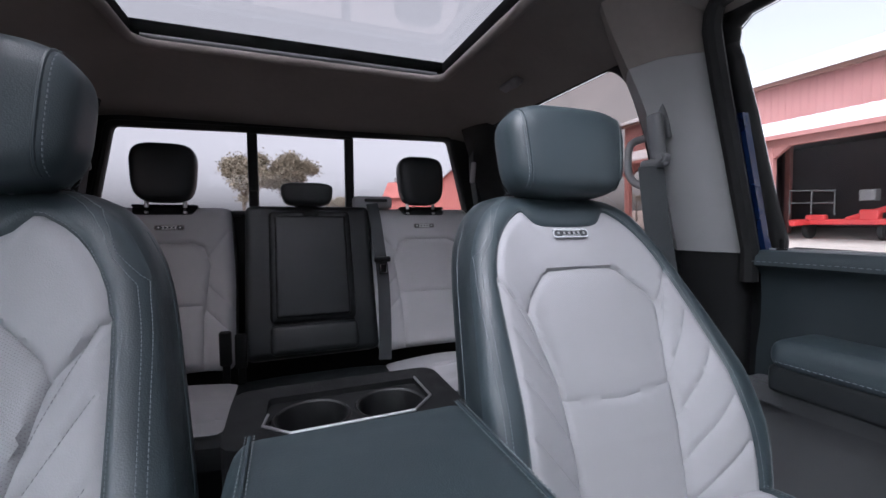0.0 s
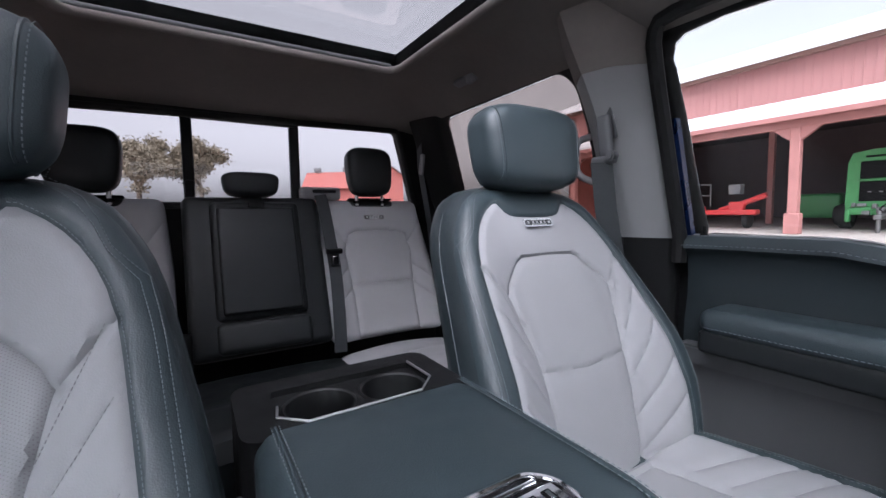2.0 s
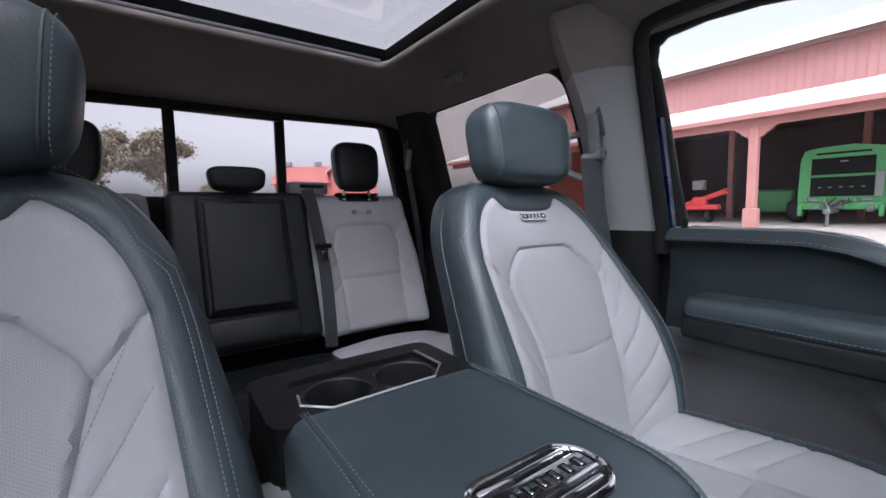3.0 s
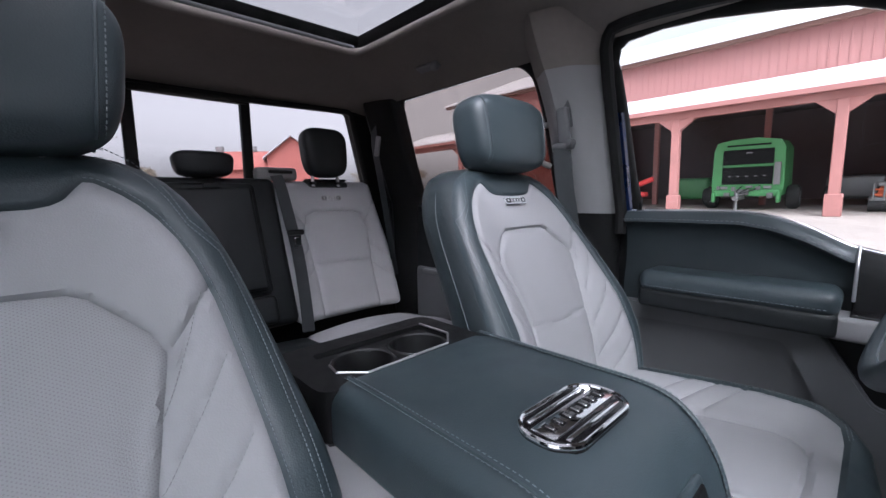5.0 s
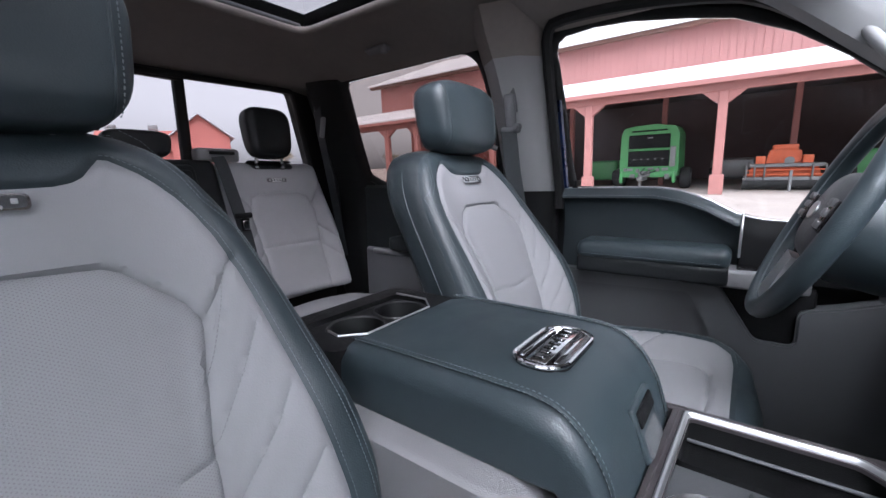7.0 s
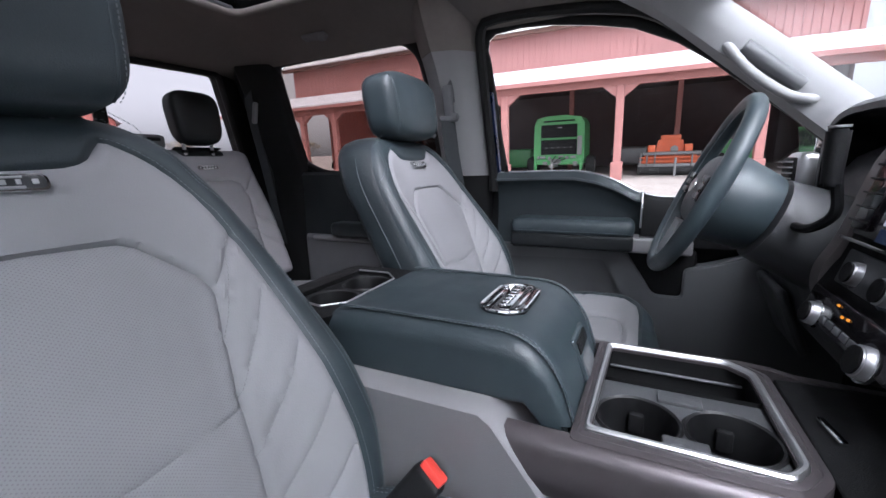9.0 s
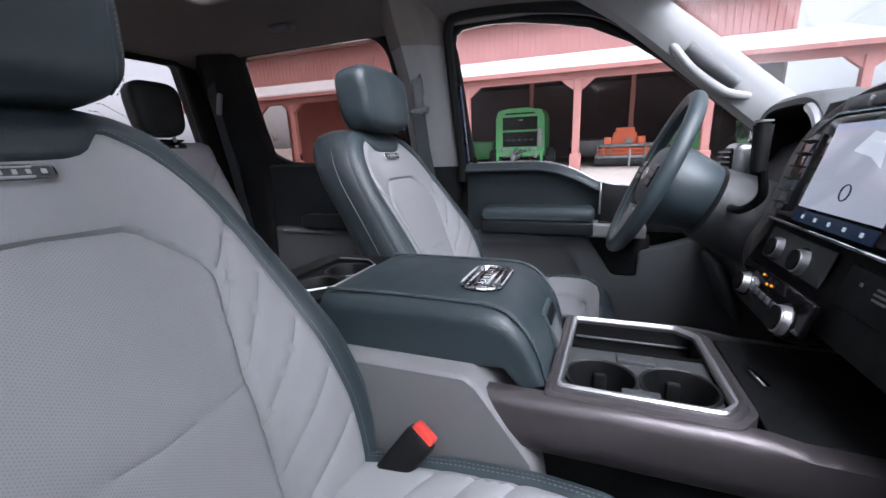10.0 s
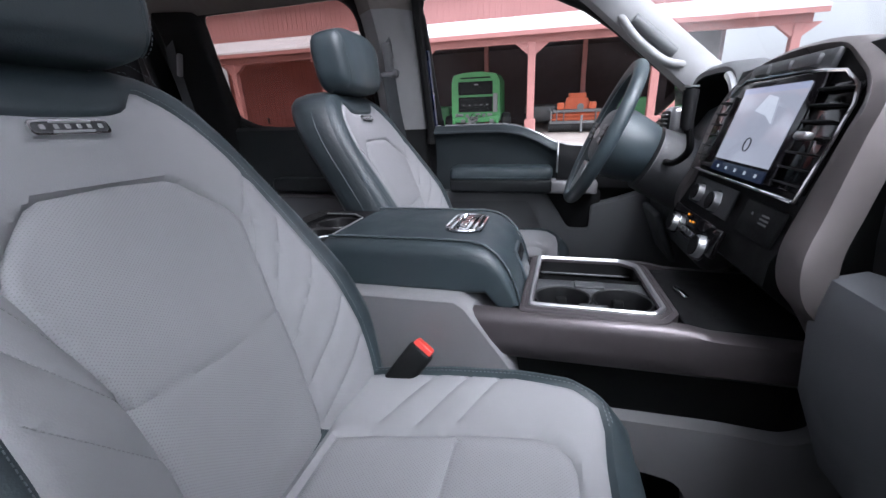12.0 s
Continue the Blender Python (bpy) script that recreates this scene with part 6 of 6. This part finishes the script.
def cutter(x, y, mat, label, wide):
    m = outside("mower", label, "farm machine", x, y, 0)
    part("bed", rbox((0.9, wide, 0.22), (0, 0, 0.42), 0.05, 2), STEEL, m)
    part("body", loft([[(dx, yy, zz) for yy, zz in ((-wide * 0.42, 0.5), (-wide * 0.36, 0.95), (-wide * 0.2, 1.05), (-wide * 0.16, 1.55), (wide * 0.2, 1.58), (wide * 0.24, 1.0), (wide * 0.4, 0.9), (wide * 0.44, 0.5))] for dx in (-0.2, 0.6)]), mat, m)
    part("drum", cyl(0.30, 0.1, (-0.24, -0.1, 1.15), Matrix.Rotation(radians(90), 4, "Y"), 24, bevel=0.02), mat, m)
    part("hub", cyl(0.16, 0.12, (-0.27, -0.1, 1.15), Matrix.Rotation(radians(90), 4, "Y"), 20), STEEL, m)
    for z in (0.62, 0.80):
        part("bar", rbox((0.06, wide * 0.95, 0.06), (-0.45, 0, z), 0.015, 1), mat, m)
    part("roller", cyl(0.22, wide, (-0.30, 0, 0.24), Matrix.Rotation(radians(90), 4, "X"), 20), TYRE, m)
    part("stand", cyl(0.05, 0.8, (-0.95, -0.15, 0.4), seg=10), PILLAR, m)
    part("headstock", rbox((0.5, wide * 0.30, 0.26), (0.1, wide * 0.02, 1.66), 0.04, 2), mat, m)
    part("deck_plate", rbox((0.12, wide * 0.86, 0.16), (-0.42, 0, 0.98), 0.03, 1), STEEL, m)
    for k in (-0.44, -0.30, 0.24, 0.36, 0.46):
        part("tine", rbox((0.08, 0.06, 0.62), (-0.50, wide * k, 0.70), 0.015, 1), STEEL, m)
    for k in (-0.24, 0.30):
        part("guard", rbox((0.30, wide * 0.12, 0.34), (-0.30, wide * k, 1.20), 0.05, 2), mat, m)
    for s in (-1, 1):
        part("wheel", cyl(0.34, 0.2, (0.3, s * wide * 0.40, 0.34), Matrix.Rotation(radians(90), 4, "X"), 22, bevel=0.03), TYRE, m)
    return m


cutter(21.2, -1.05, ORANGE, "orange-red disc mower on dark rollers", 2.7)
rm = outside("rake", "red folded hay rake with wire hoops", "farm machine", 20.8, 9.6, 0)
part("frame", join(rbox((0.5, 3.4, 0.22), (0, 0, 0.72), 0.04, 1), rbox((1.4, 0.2, 0.2), (-0.6, 1.0, 0.7), 0.03, 1), rbox((0.3, 0.6, 0.5), (0, -0.9, 0.95), 0.05, 1), rbox((0.3, 0.7, 0.35), (0, 0.8, 0.85), 0.05, 1)), REDM, rm)
part("boom", tube([(0, -0.2, 0.8), (0, -1.2, 1.15), (0, -2.0, 1.45)], 0.12, 8), REDM, rm)
part("frame_rail", join(tube([(0.2, 0.3, 1.0), (0.2, 0.3, 2.0), (0.2, 1.9, 2.1), (0.2, 1.9, 1.0)], 0.04, 6), tube([(0.2, 0.3, 1.5), (0.2, 1.9, 1.55)], 0.035, 6), tube([(0.2, 1.1, 1.0), (0.2, 1.1, 2.05)], 0.035, 6)), STEEL, rm)
for s in (-1.2, 1.2):
    part("wheel", cyl(0.36, 0.22, (0.3, s, 0.36), Matrix.Rotation(radians(90), 4, "X"), 22, bevel=0.04), TYRE, rm)
part("box", rbox((0.4, 0.5, 0.45), (0.6, -0.6, 1.75), 0.03, 1), PILLAR, rm)
for k, (x, yy, zz) in enumerate(((24.5, -4.2, 1.2), (25.0, 0.8, 1.0), (24.8, 7.0, 1.1))):
    t = outside("stored_tank", "dark green machine stored deep in the shed", "farm machine", x, yy, 0, group="stored machines")
    part("body", rbox((1.2, 1.8, zz), (0, 0, zz / 2 + 0.3), 0.15, 3), GREEN if k != 1 else STEEL, t)
    part("wheel", cyl(0.45, 0.25, (-0.4, 0.8, 0.45), Matrix.Rotation(radians(90), 4, "X"), 22, bevel=0.05), TYRE, t)
    part("wheel", cyl(0.45, 0.25, (-0.4, -0.8, 0.45), Matrix.Rotation(radians(90), 4, "X"), 22, bevel=0.05), TYRE, t)

# red gabled house behind
house = outside("red_house", "red boarded farm building with pale roof and vents", "house", 16.2, 38.0, 0, -22)
HW, HE, HP = 2.2, 4.75, 6.55
part("wall", loft([[(-HW, yy, 0), (-HW, yy, HE), (0, yy, HP), (HW, yy, HE), (HW, yy, 0)] for yy in (0, 16)]), CLADH, house)
for s in (-1, 1):
    part("roof", loft([[(s * (HW + 0.35), yy, HE - 0.20), (s * (HW + 0.35), yy, HE - 0.08), (0, yy, HP + 0.14), (0, yy, HP + 0.02)] for yy in (-0.4, 16.4)]), ROOFG, house, "pale metal roof")
wing = outside("red_shed_wing", "low red farm shed with a rust-red roof", "house", 12.0, 40.5, 0, -22)
part("wall", loft([[(-2.6, yy, 0), (-2.6, yy, 3.7), (2.6, yy, 3.7), (2.6, yy, 0)] for yy in (0, 5)]), CLADH, wing)
part("roof", loft([[(-2.9, -0.4, 3.65), (-2.6, 2.5, 5.5), (-2.9, 5.4, 3.65)], [(2.9, -0.4, 3.65), (2.9, 2.5, 5.5), (2.9, 5.4, 3.65)]]), CLADH, wing, "rust-red metal roof")
for x in (-1.5, 1.4):
    part("roof_vent", rbox((0.7, 0.5, 0.42), (x, 2.5, 5.75), 0.04, 1), STEEL, wing)


def tree(x, y, h, spread, seed, count, leafy=True, label="tree with thinning autumn leaves beyond the yard"):
    rnd = random.Random(seed)
    t = outside("tree", label, "tree", x, y, 0)
    tips, limbs = [], []

    def grow(p, d, length, r, depth):
        q = p + d * length
        limbs.append(tube([p, (p + q) / 2 + Vector((rnd.uniform(-1, 1), rnd.uniform(-1, 1), 0)) * length * 0.05, q], r, 5))
        if depth == 0:
            tips.append(q)
            return
        tips.append(q)
        for _ in range(3 if depth > 1 else 4):
            e = (d + Vector((rnd.uniform(-1, 1), rnd.uniform(-1, 1), rnd.uniform(-0.3, 0.7))) * spread).normalized()
            grow(q, e, length * rnd.uniform(0.58, 0.85), r * 0.6, depth - 1)
    trunk = tube([(0, 0, 0), (0.05, 0, h * 0.12), (0, 0.05, h * 0.20)], h * 0.03, 8)
    grow(Vector((0, 0, h * 0.18)), Vector((0, 0, 1)), h * 0.22, h * 0.02, 4)
    part("trunk", join(trunk, *limbs), BARK, t)
    if leafy:
        bm = bmesh.new()
        for _ in range(count):
            c = rnd.choice(tips)
            p = c + Vector((rnd.gauss(0, 1), rnd.gauss(0, 1), rnd.gauss(0, 0.8))) * h * 0.032
            s = h * rnd.uniform(0.006, 0.013)
            a, b2 = Vector((rnd.uniform(-1, 1), rnd.uniform(-1, 1), rnd.uniform(-1, 1))).normalized() * s, Vector((rnd.uniform(-1, 1), rnd.uniform(-1, 1), rnd.uniform(-1, 1))).normalized() * s
            bm.faces.new([bm.verts.new(q) for q in (p - a, p - b2, p + a, p + b2)])
        part("crown", bm, LEAF, t, smooth=False)
    return t


tree(-3.8, 45, 10.4, 1.3, 3, 45000)
tree(1.0, 46, 9.7, 1.25, 8, 40000)
tree(6.2, 52, 5.6, 1.1, 5, 16000)
for i, (x, y, h) in enumerate(((36, 44, 4.5), (40, 48, 5), (33, 52, 5), (44, 42, 4.5), (38, 60, 6))):
    tree(x, y, h, 1.1, 20 + i, 1200, True, "bare grey bush behind the barn")
